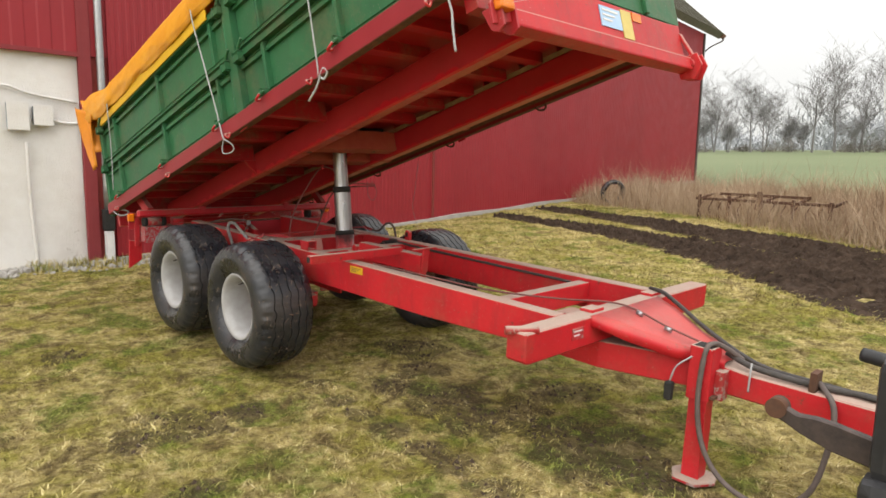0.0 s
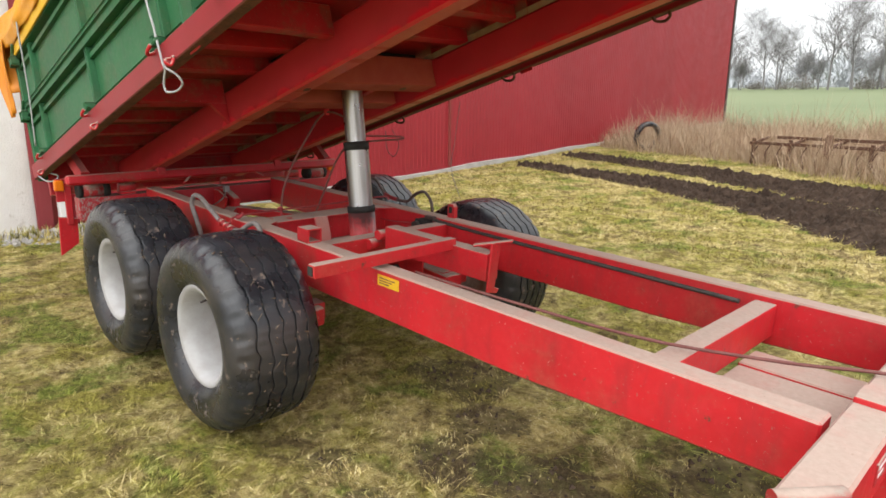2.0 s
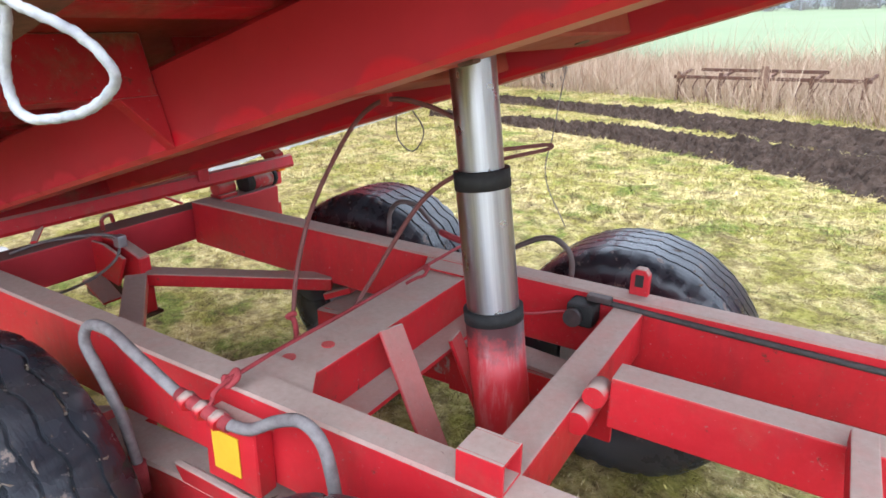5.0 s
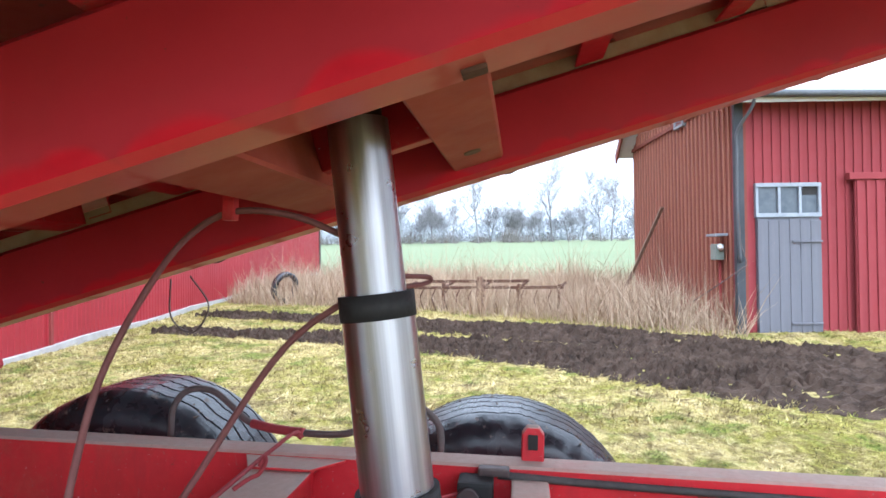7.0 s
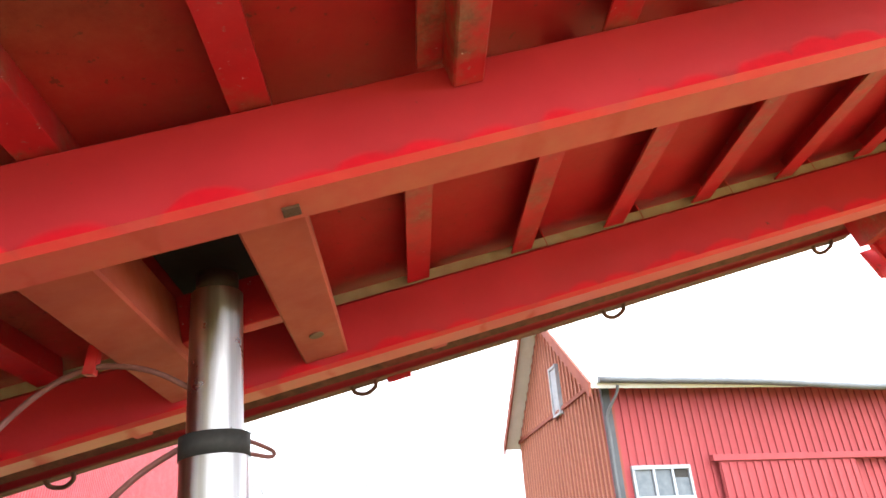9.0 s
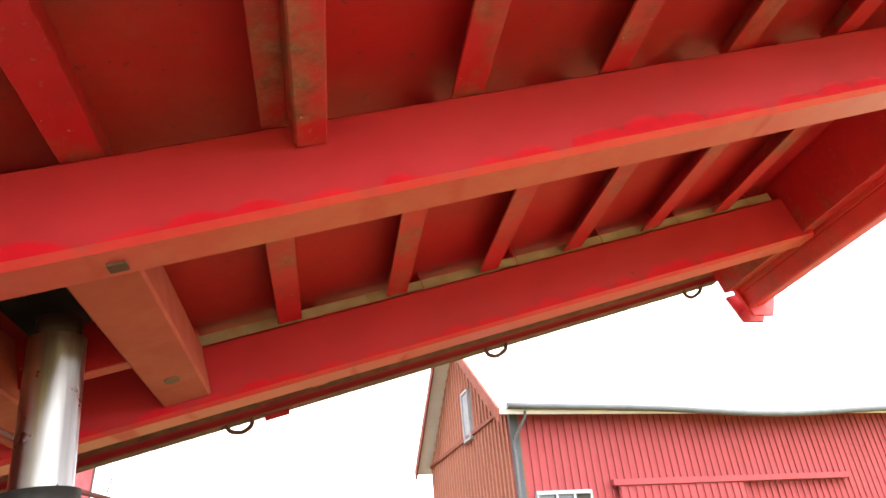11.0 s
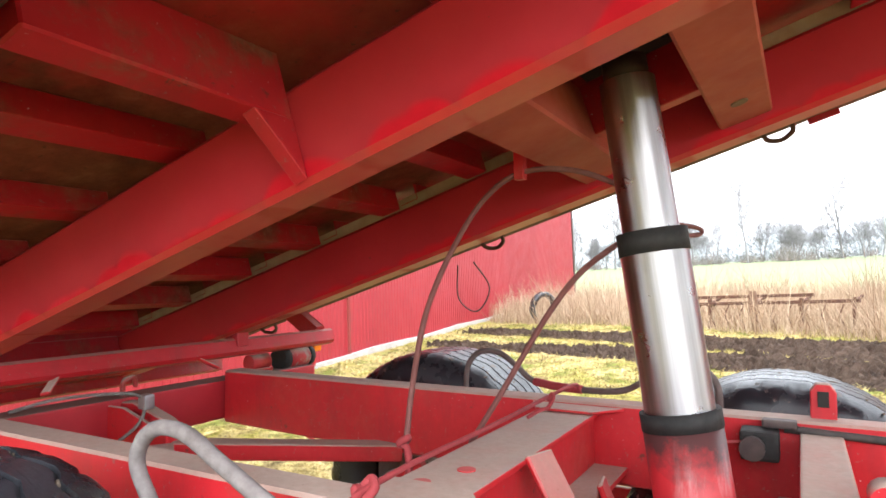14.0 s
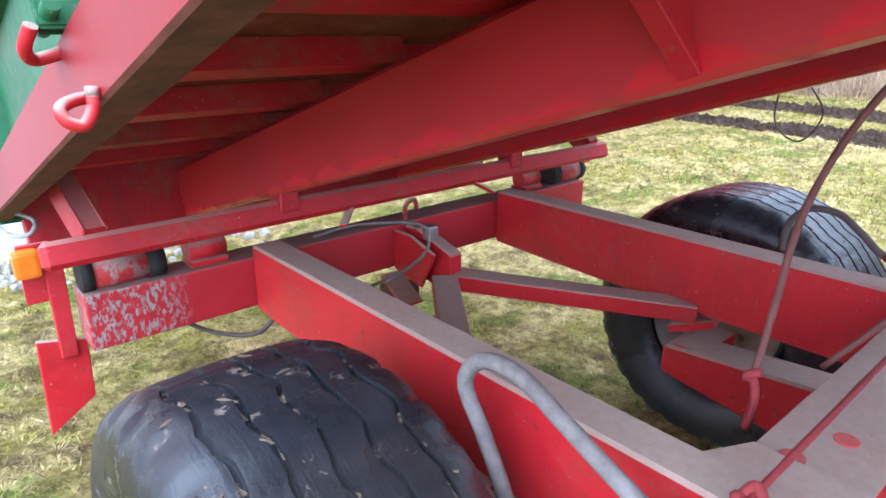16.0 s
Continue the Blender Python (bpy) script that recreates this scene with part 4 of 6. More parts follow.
part("rest_pipe", rod((2.93, -1.03, 0.80), (3.03, -0.90, 0.80), 0.022, 12), RED_WORN, trailer)
for s in (-1, 1):
    part("rest_pad", box(2.92, 3.0, s * 0.33 - 0.06, s * 0.33 + 0.06, 0.795, 0.815, 0.004), RED, trailer)
part("cross_member", box(2.36, 2.45, -0.495, 0.443, 0.63, 0.768, 0.006), RED, trailer)
part("cross_member", box(0.415, 0.51, -0.495, 0.443, 0.62, 0.768, 0.006), RED, trailer)
part("lower_member", box(0.36, 0.40, -0.495, 0.443, 0.56, 0.60, 0.006), RED, trailer)
mid = part("cross_member", box(-0.265, -0.095, -0.495, 0.443, 0.762, 0.776, 0.003), RED, trailer, "wide channel cross member under dry dust")
part("web", box(-0.255, -0.24, -0.495, 0.443, 0.60, 0.762, 0.002), RED, mid)
part("web", box(-0.13, -0.115, -0.495, 0.443, 0.62, 0.762, 0.002), RED, mid)
part("lower_flange", box(-0.13, -0.02, -0.495, 0.443, 0.605, 0.62, 0.002), RED, mid)
for s in (-1, 1):
    yo = -0.026 + s * 0.478
    part("corner_plate", prism([(-0.31, yo), (-0.02, yo), (-0.095, yo - s * 0.10), (-0.262, yo - s * 0.10)], "z", 0.778, 0.786, 0.001), RED, trailer)
    part("hole", rod((-0.19 + 0.02 * s, -0.33 + 0.055 * s, 0.775), (-0.19 + 0.02 * s, -0.33 + 0.055 * s, 0.7785), 0.019, 14), RED_CLEAN, mid, "hole ringed with bare red paint")
# cylinder cradle: slanting flat braces and side plates
part("cradle_brace", bar((-0.085, -0.10, 0.78), (0.19, -0.19, 0.36), 0.085, 0.014), RED, trailer)
part("cradle_brace", bar((-0.02, 0.16, 0.66), (0.10, 0.18, 0.36), 0.085, 0.014), RED, trailer)
part("cradle_rail", box(-0.08, 0.5, -0.25, -0.235, 0.40, 0.56, 0.003), RED, trailer)
part("cradle_rail", box(-0.08, 0.5, 0.235, 0.25, 0.40, 0.56, 0.003), RED, trailer)
part("cradle_pin", rod((0.27, -0.25, 0.46), (0.27, 0.25, 0.46), 0.03, 16), IRON, trailer)
part("centre_stop", box(0.575, 1.33, -0.122, -0.035, 0.70, 0.836, 0.005), RED, trailer, "short centre beam ending at a folded bar")
part("hinge_ear", rod((0.525, -0.20, 0.735), (0.525, -0.13, 0.735), 0.03, 16), RED, trailer)
part("hinge_ear", rod((0.545, -0.15, 0.785), (0.545, -0.085, 0.785), 0.028, 16), RED, trailer)
prop = part("body_prop", box(1.055, 1.105, -0.93, -0.10, 0.812, 0.868, 0.004), RED, trailer, "square tube body prop laid across")
# the tube end is solid; a dark plate paints its shaded hollow
part("tube_mouth_shade", box(1.058, 1.092, -0.934, -0.92, 0.82, 0.86, 0), DARK, prop)
part("prop_head", bar((1.25, -0.13, 0.866), (1.41, -0.03, 0.905), 0.035, 0.012), RED, trailer)
part("prop_arm", prism([(-0.105, 0.89), (-0.04, 0.89), (-0.075, 0.67), (-0.04, 0.655), (-0.06, 0.635), (-0.125, 0.65)], "x", 1.335, 1.35, 0.002), RED, trailer)

# rear cross bar with ball seats and tail plates
rear = part("rear_crossbar", box(-1.785, -1.668, -1.04, 1.02, 0.595, 0.752, 0.007), BAR_FLAKED, trailer, "rear crossbar, paint flaked to grey at one end")
for s in (-1, 1):
    seat = part("ball_seat", rod((-1.725, s * 1.01, 0.795), (-1.725, s * 0.87, 0.795), 0.047, 20), RED_WORN, trailer)
    part("grease_black_end", rod((-1.725, s * 0.87, 0.795), (-1.725, s * 0.825, 0.795), 0.051, 20), BLACK, seat)
    part("grease_black_end", rod((-1.725, s * 1.035, 0.795), (-1.725, s * 1.005, 0.795), 0.05, 20), BLACK, seat)
    part("hinge_block", box(-1.77, -1.69, s * 0.70 - 0.055, s * 0.70 + 0.055, 0.752, 0.77, 0.004), RED, trailer)
    part("hinge_barrel", rod((-1.73, s * 0.70 - 0.055, 0.797), (-1.73, s * 0.70 + 0.055, 0.797), 0.034, 18), RED, trailer)
    part("catch_arm", prism([(s * 1.055, 0.86), (s * 1.10, 0.86), (s * 1.10, 0.555), (s * 1.06, 0.555)], "x", -1.79, -1.765, 0.003), RED_PALE, trailer)
    tail = part("tail_plate", prism([(s * 1.15, 0.615), (s * 1.03, 0.59), (s * 1.037, 0.41), (s * 1.16, 0.33)], "x", -1.80, -1.785, 0.003), RED, trailer, "bright red tail plate below the crossbar")
    part("bolt", rod((-1.784, s * 1.08, 0.57), (-1.776, s * 1.08, 0.57), 0.009, 8), IRON, tail)
    lamp = part("side_lamp", box(-1.785, -1.745, s * 1.135 - 0.03, s * 1.135 + 0.03, 0.80, 0.875, 0.012), LAMP_AMBER, trailer, "small amber side lamp")
    part("lamp_bracket", box(-1.80, -1.785, s * 1.12 - 0.03, s * 1.12 + 0.045, 0.72, 0.88, 0.003), RED_PALE, trailer)
post = part("tow_post", prism([(-1.668, 0.74), (-1.60, 0.745), (-1.44, 0.70), (-1.42, 0.69), (-1.42, 0.44), (-1.47, 0.43), (-1.50, 0.56), (-1.668, 0.58)], "y", -0.012, 0.04, 0.005), RED, trailer, "rear tow post, dusty on its slope")
part("cheek", prism([(-1.668, 0.735), (-1.58, 0.735), (-1.45, 0.695), (-1.52, 0.56), (-1.668, 0.59)], "y", -0.06, -0.045, 0.003), RED, post)
part("ledge", bar((-1.66, -0.085, 0.58), (-1.53, -0.085, 0.50), 0.09, 0.012), RED, post)
part("foot", box(-1.52, -1.41, -0.04, 0.06, 0.425, 0.44, 0.004), RUST, post)
part("tow_socket", rod((-1.62, -0.03, 0.50), (-1.74, -0.03, 0.50), 0.045, 16), RUST, trailer)
part("tow_strut", bar((-1.43, 0.02, 0.60), (-0.80, 0.46, 0.568), 0.085, 0.055), RED, trailer)
part("tow_strut", bar((-1.43, -0.03, 0.60), (-0.80, -0.50, 0.568), 0.085, 0.055), RED, trailer)
part("rope_hook", tube([(-1.7, 0.02, 0.735), (-1.7, 0.02, 0.80), (-1.7, 0.06, 0.815), (-1.7, 0.07, 0.78)], 0.009, 8), RED_WORN, trailer)
part("cable_plug", box(-1.515, -1.475, -0.055, -0.015, 0.735, 0.785, 0.008), STEEL, trailer, "grey plug on a thin cable")
part("cable", tube([(-1.70, -0.36, 0.762), (-1.66, -0.24, 0.785), (-1.57, -0.10, 0.79), (-1.50, -0.05, 0.775), (-1.49, -0.06, 0.70), (-1.53, -0.14, 0.63), (-1.58, -0.26, 0.59), (-1.62, -0.38, 0.585)], 0.006, 6), HOSE_PALE, trailer)
part("drag_wire", tube([(-1.72, -0.8, 0.6), (-1.7, -0.72, 0.54), (-1.62, -0.62, 0.53), (-1.6, -0.55, 0.58)], 0.007, 6), HOSE, trailer)

# drawbar
part("drawbar", prism([(2.46, 0.48), (2.46, 0.62), (3.5, 0.625), (3.75, 0.602), (5.6, 0.59), (5.6, 0.47), (3.5, 0.47)], "y", -0.115, 0.055, 0.008), RED, trailer, "square-tube red drawbar")
part("drawbar_cheek", prism([(2.46, -0.28), (3.0, -0.30), (3.62, -0.125), (3.62, -0.115), (2.46, -0.115)], "z", 0.475, 0.63, 0.006), RED, trailer)
part("drawbar_cheek", prism([(2.46, 0.22), (3.0, 0.24), (3.62, 0.065), (3.62, 0.055), (2.46, 0.055)], "z", 0.475, 0.63, 0.006), RED, trailer)
def fold_row(x, ya, yb, za, zb, sag):
    return [(x, ya + (yb - ya) * k / 10, za + (zb - za) * k / 10 - sag * math.sin(math.pi * k / 10)) for k in range(11)]


part("gusset_plate", sheet([fold_row(3.03, -0.45, 0.28, 0.80, 0.806, 0.0), fold_row(3.2, -0.33, 0.20, 0.755, 0.775, 0.006), fold_row(3.4, -0.22, 0.10, 0.70, 0.71, 0.008), fold_row(3.62, -0.125, 0.045, 0.64, 0.645, 0.0)], 0.012), RED_CLEAN, trailer, "folded top plate over the drawbar root")
part("gusset_fold", sheet([[(3.03, -0.45, 0.80), (3.2, -0.33, 0.755), (3.4, -0.22, 0.70), (3.62, -0.125, 0.64)], [(3.03, -0.455, 0.75), (3.2, -0.345, 0.68), (3.4, -0.235, 0.625), (3.62, -0.135, 0.61)]], 0.01), RED_CLEAN, trailer)
part("gusset_fold", sheet([[(3.03, 0.28, 0.806), (3.2, 0.20, 0.775), (3.4, 0.10, 0.71), (3.62, 0.045, 0.645)], [(3.03, 0.29, 0.74), (3.2, 0.215, 0.69), (3.4, 0.115, 0.65), (3.62, 0.06, 0.60)]], 0.01), RED_CLEAN, trailer)
jack = part("parking_jack", box(3.485, 3.60, -0.235, -0.12, 0.44, 0.717, 0.006), RED, trailer, "parking jack with a flat foot")
part("inner_leg", box(3.497, 3.588, -0.223, -0.132, 0.02, 0.46, 0.005), RED, jack)
part("foot", prism([(3.43, -0.18), (3.48, -0.28), (3.60, -0.28), (3.66, -0.18), (3.63, -0.08), (3.47, -0.08)], "z", 0.002, 0.022, 0.004), RED_WORN, jack)
# dark cap on the closed jack top, painted as a shaded hollow
part("jack_mouth_shade", box(3.497, 3.588, -0.223, -0.132, 0.707, 0.7185, 0.0), DARK, jack)
part("clamp", box(3.60, 3.645, -0.18, -0.11, 0.45, 0.60, 0.004), RED_WORN, jack)
part("clamp", box(3.60, 3.625, -0.225, -0.12, 0.46, 0.475, 0.003), RUST, jack)
part("pin_grip", box(3.40, 3.44, -0.31, -0.27, 0.42, 0.52, 0.012), BLACK, jack)
part("pin_wire", tube([(3.5, -0.235, 0.66), (3.44, -0.27, 0.60), (3.42, -0.29, 0.52)], 0.005, 6), STEEL, jack)
part("drawbar_hose", tube([(2.92, 0.40, 0.82), (3.04, 0.33, 0.825), (3.2, 0.22, 0.795), (3.4, 0.10, 0.735), (3.62, 0.02, 0.665), (3.8, -0.01, 0.625), (4.1, -0.02, 0.62), (4.5, -0.03, 0.615), (5.2, 0.0, 0.61)], 0.013, 8), HOSE_DARK, trailer, "dark hydraulic hose along the drawbar")
part("drawbar_hose", tube([(3.6, -0.06, 0.67), (3.75, -0.08, 0.635), (4.0, -0.06, 0.62), (4.4, 0.02, 0.615), (5.2, 0.03, 0.61)], 0.015, 8), HOSE_DARK, trailer)
part("brake_hose", tube([(3.68, -0.05, 0.65), (3.62, -0.10, 0.70), (3.58, -0.18, 0.735), (3.565, -0.245, 0.69), (3.56, -0.255, 0.42), (3.62, -0.26, 0.20), (3.75, -0.26, 0.07), (3.92, -0.25, 0.045), (4.08, -0.23, 0.16), (4.13, -0.19, 0.38), (4.12, -0.14, 0.56), (4.03, -0.06, 0.64)], 0.0135, 8), HOSE, trailer, "slack brake hose hanging to the turf")
part("hose_clip", box(4.0, 4.03, -0.11, -0.02, 0.595, 0.69, 0.004), RUST, trailer)
part("cable_tie", tube([(3.74, -0.10, 0.66), (3.745, -0.122, 0.62), (3.745, -0.123, 0.52)], 0.005, 6), ROPE, trailer)
for px, pz in ((3.12, 0.79), (3.30, 0.745)):
    part("pipe_union", rod((px, -0.12 - (px - 3.1) * 0.1, pz), (px + 0.035, -0.125 - (px - 3.1) * 0.1, pz - 0.008), 0.013, 8), STEEL, trailer)
part("brake_pipe", tube([(1.25, -0.50, 0.80), (1.8, -0.49, 0.805), (2.3, -0.40, 0.79), (2.7, -0.26, 0.80), (3.02, -0.12, 0.812), (3.32, -0.14, 0.75), (3.56, -0.08, 0.68)], 0.006, 6), HOSE_RED, trailer, "thin red brake pipe along the beam")
part("valve_pipe", tube([(0.38, 0.43, 0.775), (0.7, 0.432, 0.765), (1.4, 0.432, 0.755), (2.3, 0.432, 0.745)], 0.010, 8), HOSE_DARK, trailer)
valve = part("tip_valve", box(0.28, 0.37, 0.36, 0.443, 0.70, 0.775, 0.01), BLACK, trailer, "black tipping valve on the far beam")
part("cap", rod((0.31, 0.36, 0.735), (0.31, 0.335, 0.735), 0.03, 14), IRON, valve)
part("elbow", box(0.33, 0.41, 0.40, 0.435, 0.778, 0.80, 0.006), IRON, valve)
part("link_wire", tube([(0.14, 0.20, 0.77), (0.20, 0.26, 0.755), (0.26, 0.33, 0.75), (0.29, 0.37, 0.745)], 0.004, 6), REDCORD, trailer)

# yellow stickers on the beam
part("sticker", box(1.095, 1.24, -0.591, -0.5885, 0.722, 0.772, 0), YELLOW, trailer, "yellow sticker with unreadable small print")
for i in range(3):
    part("print_line", box(1.11, 1.215 - 0.02 * i, -0.5935, -0.5905, 0.757 - i * 0.012, 0.761 - i * 0.012, 0), OLD_WOOD, trailer)
part("sticker", box(-0.215, -0.125, -0.646, -0.643, 0.60, 0.71, 0), YELLOW, trailer, "worn yellow sticker on the hose block")
part("hose_block", prism([(-0.25, 0.56), (-0.07, 0.56), (-0.07, 0.745), (-0.24, 0.745)], "y", -0.642, -0.587, 0.004), RED, trailer)
part("maker_plate", box(3.034, 3.039, -0.62, -0.52, 0.695, 0.755, 0), RED_WORN, trailer, "small worn red plate on the front crossbeam")
for i in range(2):
    part("print_bar", box(3.0385, 3.0405, -0.605, -0.535 - 0.02 * i, 0.737 - 0.022 * i, 0.745 - 0.022 * i, 0), WHITE_PLATE, trailer)

# axles, bogie and wheels
for ax, az in ((0.42, 0.39), (-0.80, 0.39)):
    for s in (-1, 1):
        part("stub_axle", box(ax - 0.05, ax + 0.05, s * 0.56 - 0.11, s * 0.56 + 0.11, az - 0.05, az + 0.05, 0.006), RED, trailer)
for s in (-1, 1):
    part("bogie_beam", prism([(-0.88, 0.33), (-0.88, 0.43), (-0.4, 0.47), (-0.05, 0.47), (0.52, 0.43), (0.52, 0.33), (0.0, 0.27), (-0.45, 0.27)], "y", -0.026 + s * 0.60, -0.026 + s * 0.46, 0.008), RED, trailer, "red bogie beam under the chassis")
    part("bogie_pivot", rod((-0.23, s * 0.42, 0.38), (-0.23, s * 0.64, 0.38), 0.06, 18), RED_WORN, trailer)
    part("bogie_hanger", prism([(-0.42, 0.51), (-0.05, 0.51), (-0.15, 0.32), (-0.31, 0.32)], "y", s * 0.625, s * 0.605, 0.003), RED, trailer)
    part("brake_lever", bar((-0.92, s * 0.55, 0.44), (-0.78, s * 0.57, 0.50), 0.05, 0.03), RED, trailer)


def tyre_mesh():
    bm = bmesh.new()
    n = 240
    R = 0.482

    def crown(yy):
        return R - 0.55 * max(abs(yy) - 0.03, 0) ** 2

    prof = [(-0.165, 0.246, 0), (-0.19, 0.264, 0), (-0.214, 0.308, 0), (-0.225, 0.358, 0), (-0.222, 0.40, 0), (-0.211, 0.43, 0), (-0.200, 0.449, 2), (-0.183, 0.462, 2)]
    for g in (-0.128, -0.064, 0.0, 0.064, 0.128):
        for e in (-0.024, -0.0058):
            prof.append((g + e, crown(g + e), 1 if e > -0.01 else 3))
        prof += [(g - 0.0042, crown(g) - 0.014, 1), (g + 0.0042, crown(g) - 0.014, 1), (g + 0.0058, crown(g), 1), (g + 0.024, crown(g + 0.024), 3)]
    prof += [(-a, b, c) for a, b, c in prof[7::-1]]
    rng = random.Random(3)
    wear = [rng.uniform(-0.0015, 0.0015) for _ in range(n)]
    rings = []
    for y, r, z in prof:
        ring = []
        for k in range(n):
            a = 2 * math.pi * k / n
            zig = abs((k % 12) - 6) / 3 - 1
            gid = round(y / 0.064)
            worn = 0.5 + 0.9 * noise.noise(Vector((math.cos(a) * 2.2, math.sin(a) * 2.2, gid * 1.7)))
            yy = y + ((0.010 * max(-0.6, min(0.6, zig)) + 0.008 * noise.noise(Vector((math.cos(a) * 12, math.sin(a) * 12, gid)))) if z == 1 else 0)
            rr = r + (wear[k] if z in (1, 3) else 0)
            if z == 1 and r < crown(y) - 0.005:
                rr += 0.008 * max(0.0, min(1.0, worn))
            if z == 2 and (k % 8) in (0, 1, 2):
                rr -= 0.009
            ring.append(bm.verts.new((rr * math.cos(a), yy, rr * math.sin(a) * (1 - 0.035 * max(0, -math.sin(a)) ** 8 * (r > 0.38)))))
        rings.append(ring)
    for i, (a, b) in enumerate(zip(rings, rings[1:])):
        for k in range(n):
            f = bm.faces.new((a[k], b[k], b[(k + 1) % n], a[(k + 1) % n]))
            f.smooth = True
    for (y, r, z), ring in zip(prof, rings):
        if z == 1:
            for k in range(n):
                bm.edges.get((ring[k], ring[(k + 1) % n])).smooth = False
    bmesh.ops.recalc_face_normals(bm, faces=bm.faces)
    return bm


def tread_grit():
    """Dry soil packed in the grooves and bits of dead straw stuck to the tread."""
    rng = random.Random(17)
    bm = bmesh.new()
    for k in range(420):
        a = rng.uniform(0, 6.283)
        groove = k % 5 != 0
        y = (rng.choice((-0.128, -0.064, 0.0, 0.064, 0.128)) + rng.gauss(0, 0.006)) if groove else rng.uniform(-0.17, 0.17)
        if groove and noise.noise(Vector((math.cos(a) * 3, math.sin(a) * 3, y * 20))) < -0.05:
            continue
        rad = 0.482 - 0.55 * max(abs(y) - 0.03, 0) ** 2 - (0.006 if groove else -0.001)
        ln, wd = (rng.uniform(0.006, 0.016), rng.uniform(0.004, 0.007)) if groove else (rng.uniform(0.005, 0.03), rng.uniform(0.002, 0.006))
        turn = rng.uniform(-0.4, 0.4) if groove else rng.uniform(-1.5, 1.5)
        m = Matrix.Rotation(-a, 4, "Y") @ Matrix.Translation((rad, y, 0)) @ Matrix.Rotation(turn, 4, "X")
        vs = [bm.verts.new(m @ Vector(p)) for p in ((-0.003, -wd, -ln * 0.6), (-0.003, wd, -ln), (-0.003, wd * 0.8, ln), (-0.003, -wd * 0.7, ln * 0.7), (0.003, 0.0, rng.uniform(-0.4, 0.4) * ln))]
        for q in range(4):
            bm.faces.new((vs[q], vs[(q + 1) % 4], vs[4]))
    bmesh.ops.recalc_face_normals(bm, faces=bm.faces)
    return bm


# the wheel faces -y
wheel = part("wheel", lathe([(0.16, 0.236), (0.12, 0.226), (0.0, 0.204), (-0.05, 0.204), (-0.10, 0.218), (-0.155, 0.23), (-0.165, 0.252), (-0.178, 0.253), (-0.181, 0.245), (-0.17, 0.222), (-0.11, 0.208), (-0.05, 0.199), (0.065, 0.195)], 56), RIM_WHITE, trailer, "wide worn tyre on a white steel rim")
tyre = part("tyre", tyre_mesh(), TYRE, wheel)
tagged(part("tread_grit", tread_grit(), GRIT, tyre, "dry soil and straw bits in the tread"), kind="stuff")
part("disc", lathe([(0.02, 0.0), (0.02, 0.06), (0.02, 0.115), (0.035, 0.135), (0.06, 0.165), (0.065, 0.195)], 40), RIM_RUSTY, wheel, "rust-stained rim disc")
part("hub", lathe([(-0.045, 0.0), (-0.045, 0.04), (-0.038, 0.05), (0.0, 0.056), (0.018, 0.07)], 24), RUST, wheel)
for i in range(6):
    a = i * math.pi / 3
    part("wheel_nut", rod((0.088 * math.cos(a), -0.008, 0.088 * math.sin(a)), (0.088 * math.cos(a), 0.02, 0.088 * math.sin(a)), 0.013, 6), RUST, wheel)
part("valve_stem", rod((0.0, -0.12, 0.176), (0.0, -0.16, 0.168), 0.006, 6), IRON, wheel)
spots = [(0.43, -0.96, 0.402), (-0.775, -0.96, 0.394), (0.37, 0.91, 0.375), (-0.865, 0.91, 0.395)]
for i, (x, y, z) in enumerate(spots):
    m = Matrix.Translation((x, y, z)) @ pose(0, 0, 0, 0, 0, 180 if y > 0 else 0) @ pose(0, 0, 0, 0, -1.9 if y < 0 else 1.9, 0)
    if i == 0:
        wheel.matrix_basis = m
    else:
        copy_thing(wheel, m)

# telescopic ram
A_, B_ = Vector((0.2556, 0.0, 0.4387)), Vector((0.1025, 0.0, 1.584))


def on_ram(z):
    return A_.lerp(B_, (z - A_.z) / (B_.z - A_.z))


ram = part("tipping_ram", rod(on_ram(0.38), on_ram(0.87), 0.0815, 40), RAM_PAINT, trailer, "telescopic tipping ram, polished stages out")
part("collar", rod(on_ram(0.845), on_ram(0.882), 0.0835, 40), BLACK, ram)


def stage(z0, z1, radius):
    p, d = on_ram(z0), on_ram(z1) - on_ram(z0)
    m = Matrix.Translation(p) @ d.to_track_quat("Y", "Z").to_matrix().to_4x4()
    part("stage", lathe([(0, radius), (0.004, radius), (d.length - 0.004, radius), (d.length, radius)], 64), CHROME, ram, "polished steel stage", m)


stage(0.87, 1.245, 0.0725)
part("wiper_band", rod(on_ram(1.213), on_ram(1.262), 0.0755, 40), BLACK, ram, "black wiper band")
stage(1.24, 1.60, 0.0605)
part("ram_head", rod(on_ram(1.59), on_ram(1.65), 0.05, 24), IRON, ram)

# hoses and cords about the ram
W = TR.inverted()


def w(*p):
    return W @ Vector(p)


part("ram_hose", tube([w(0.14, 0.06, 1.36), w(0.02, 0.03, 1.412), w(-0.11, 0.03, 1.422), w(-0.205, 0.02, 1.367), w(-0.275, -0.02, 1.25), w(-0.31, -0.10, 1.10), w(-0.306, -0.18, 0.94), w(-0.318, -0.20, 0.80)], 0.007, 8), HOSE_RED, trailer, "thin dusty hose hung from the body")
part("hose_clip", box(-0.013, 0.013, -0.012, 0.012, -0.02, 0.05, 0.003), RED, trailer, m=Matrix.Translation(w(-0.112, 0.03, 1.425)))
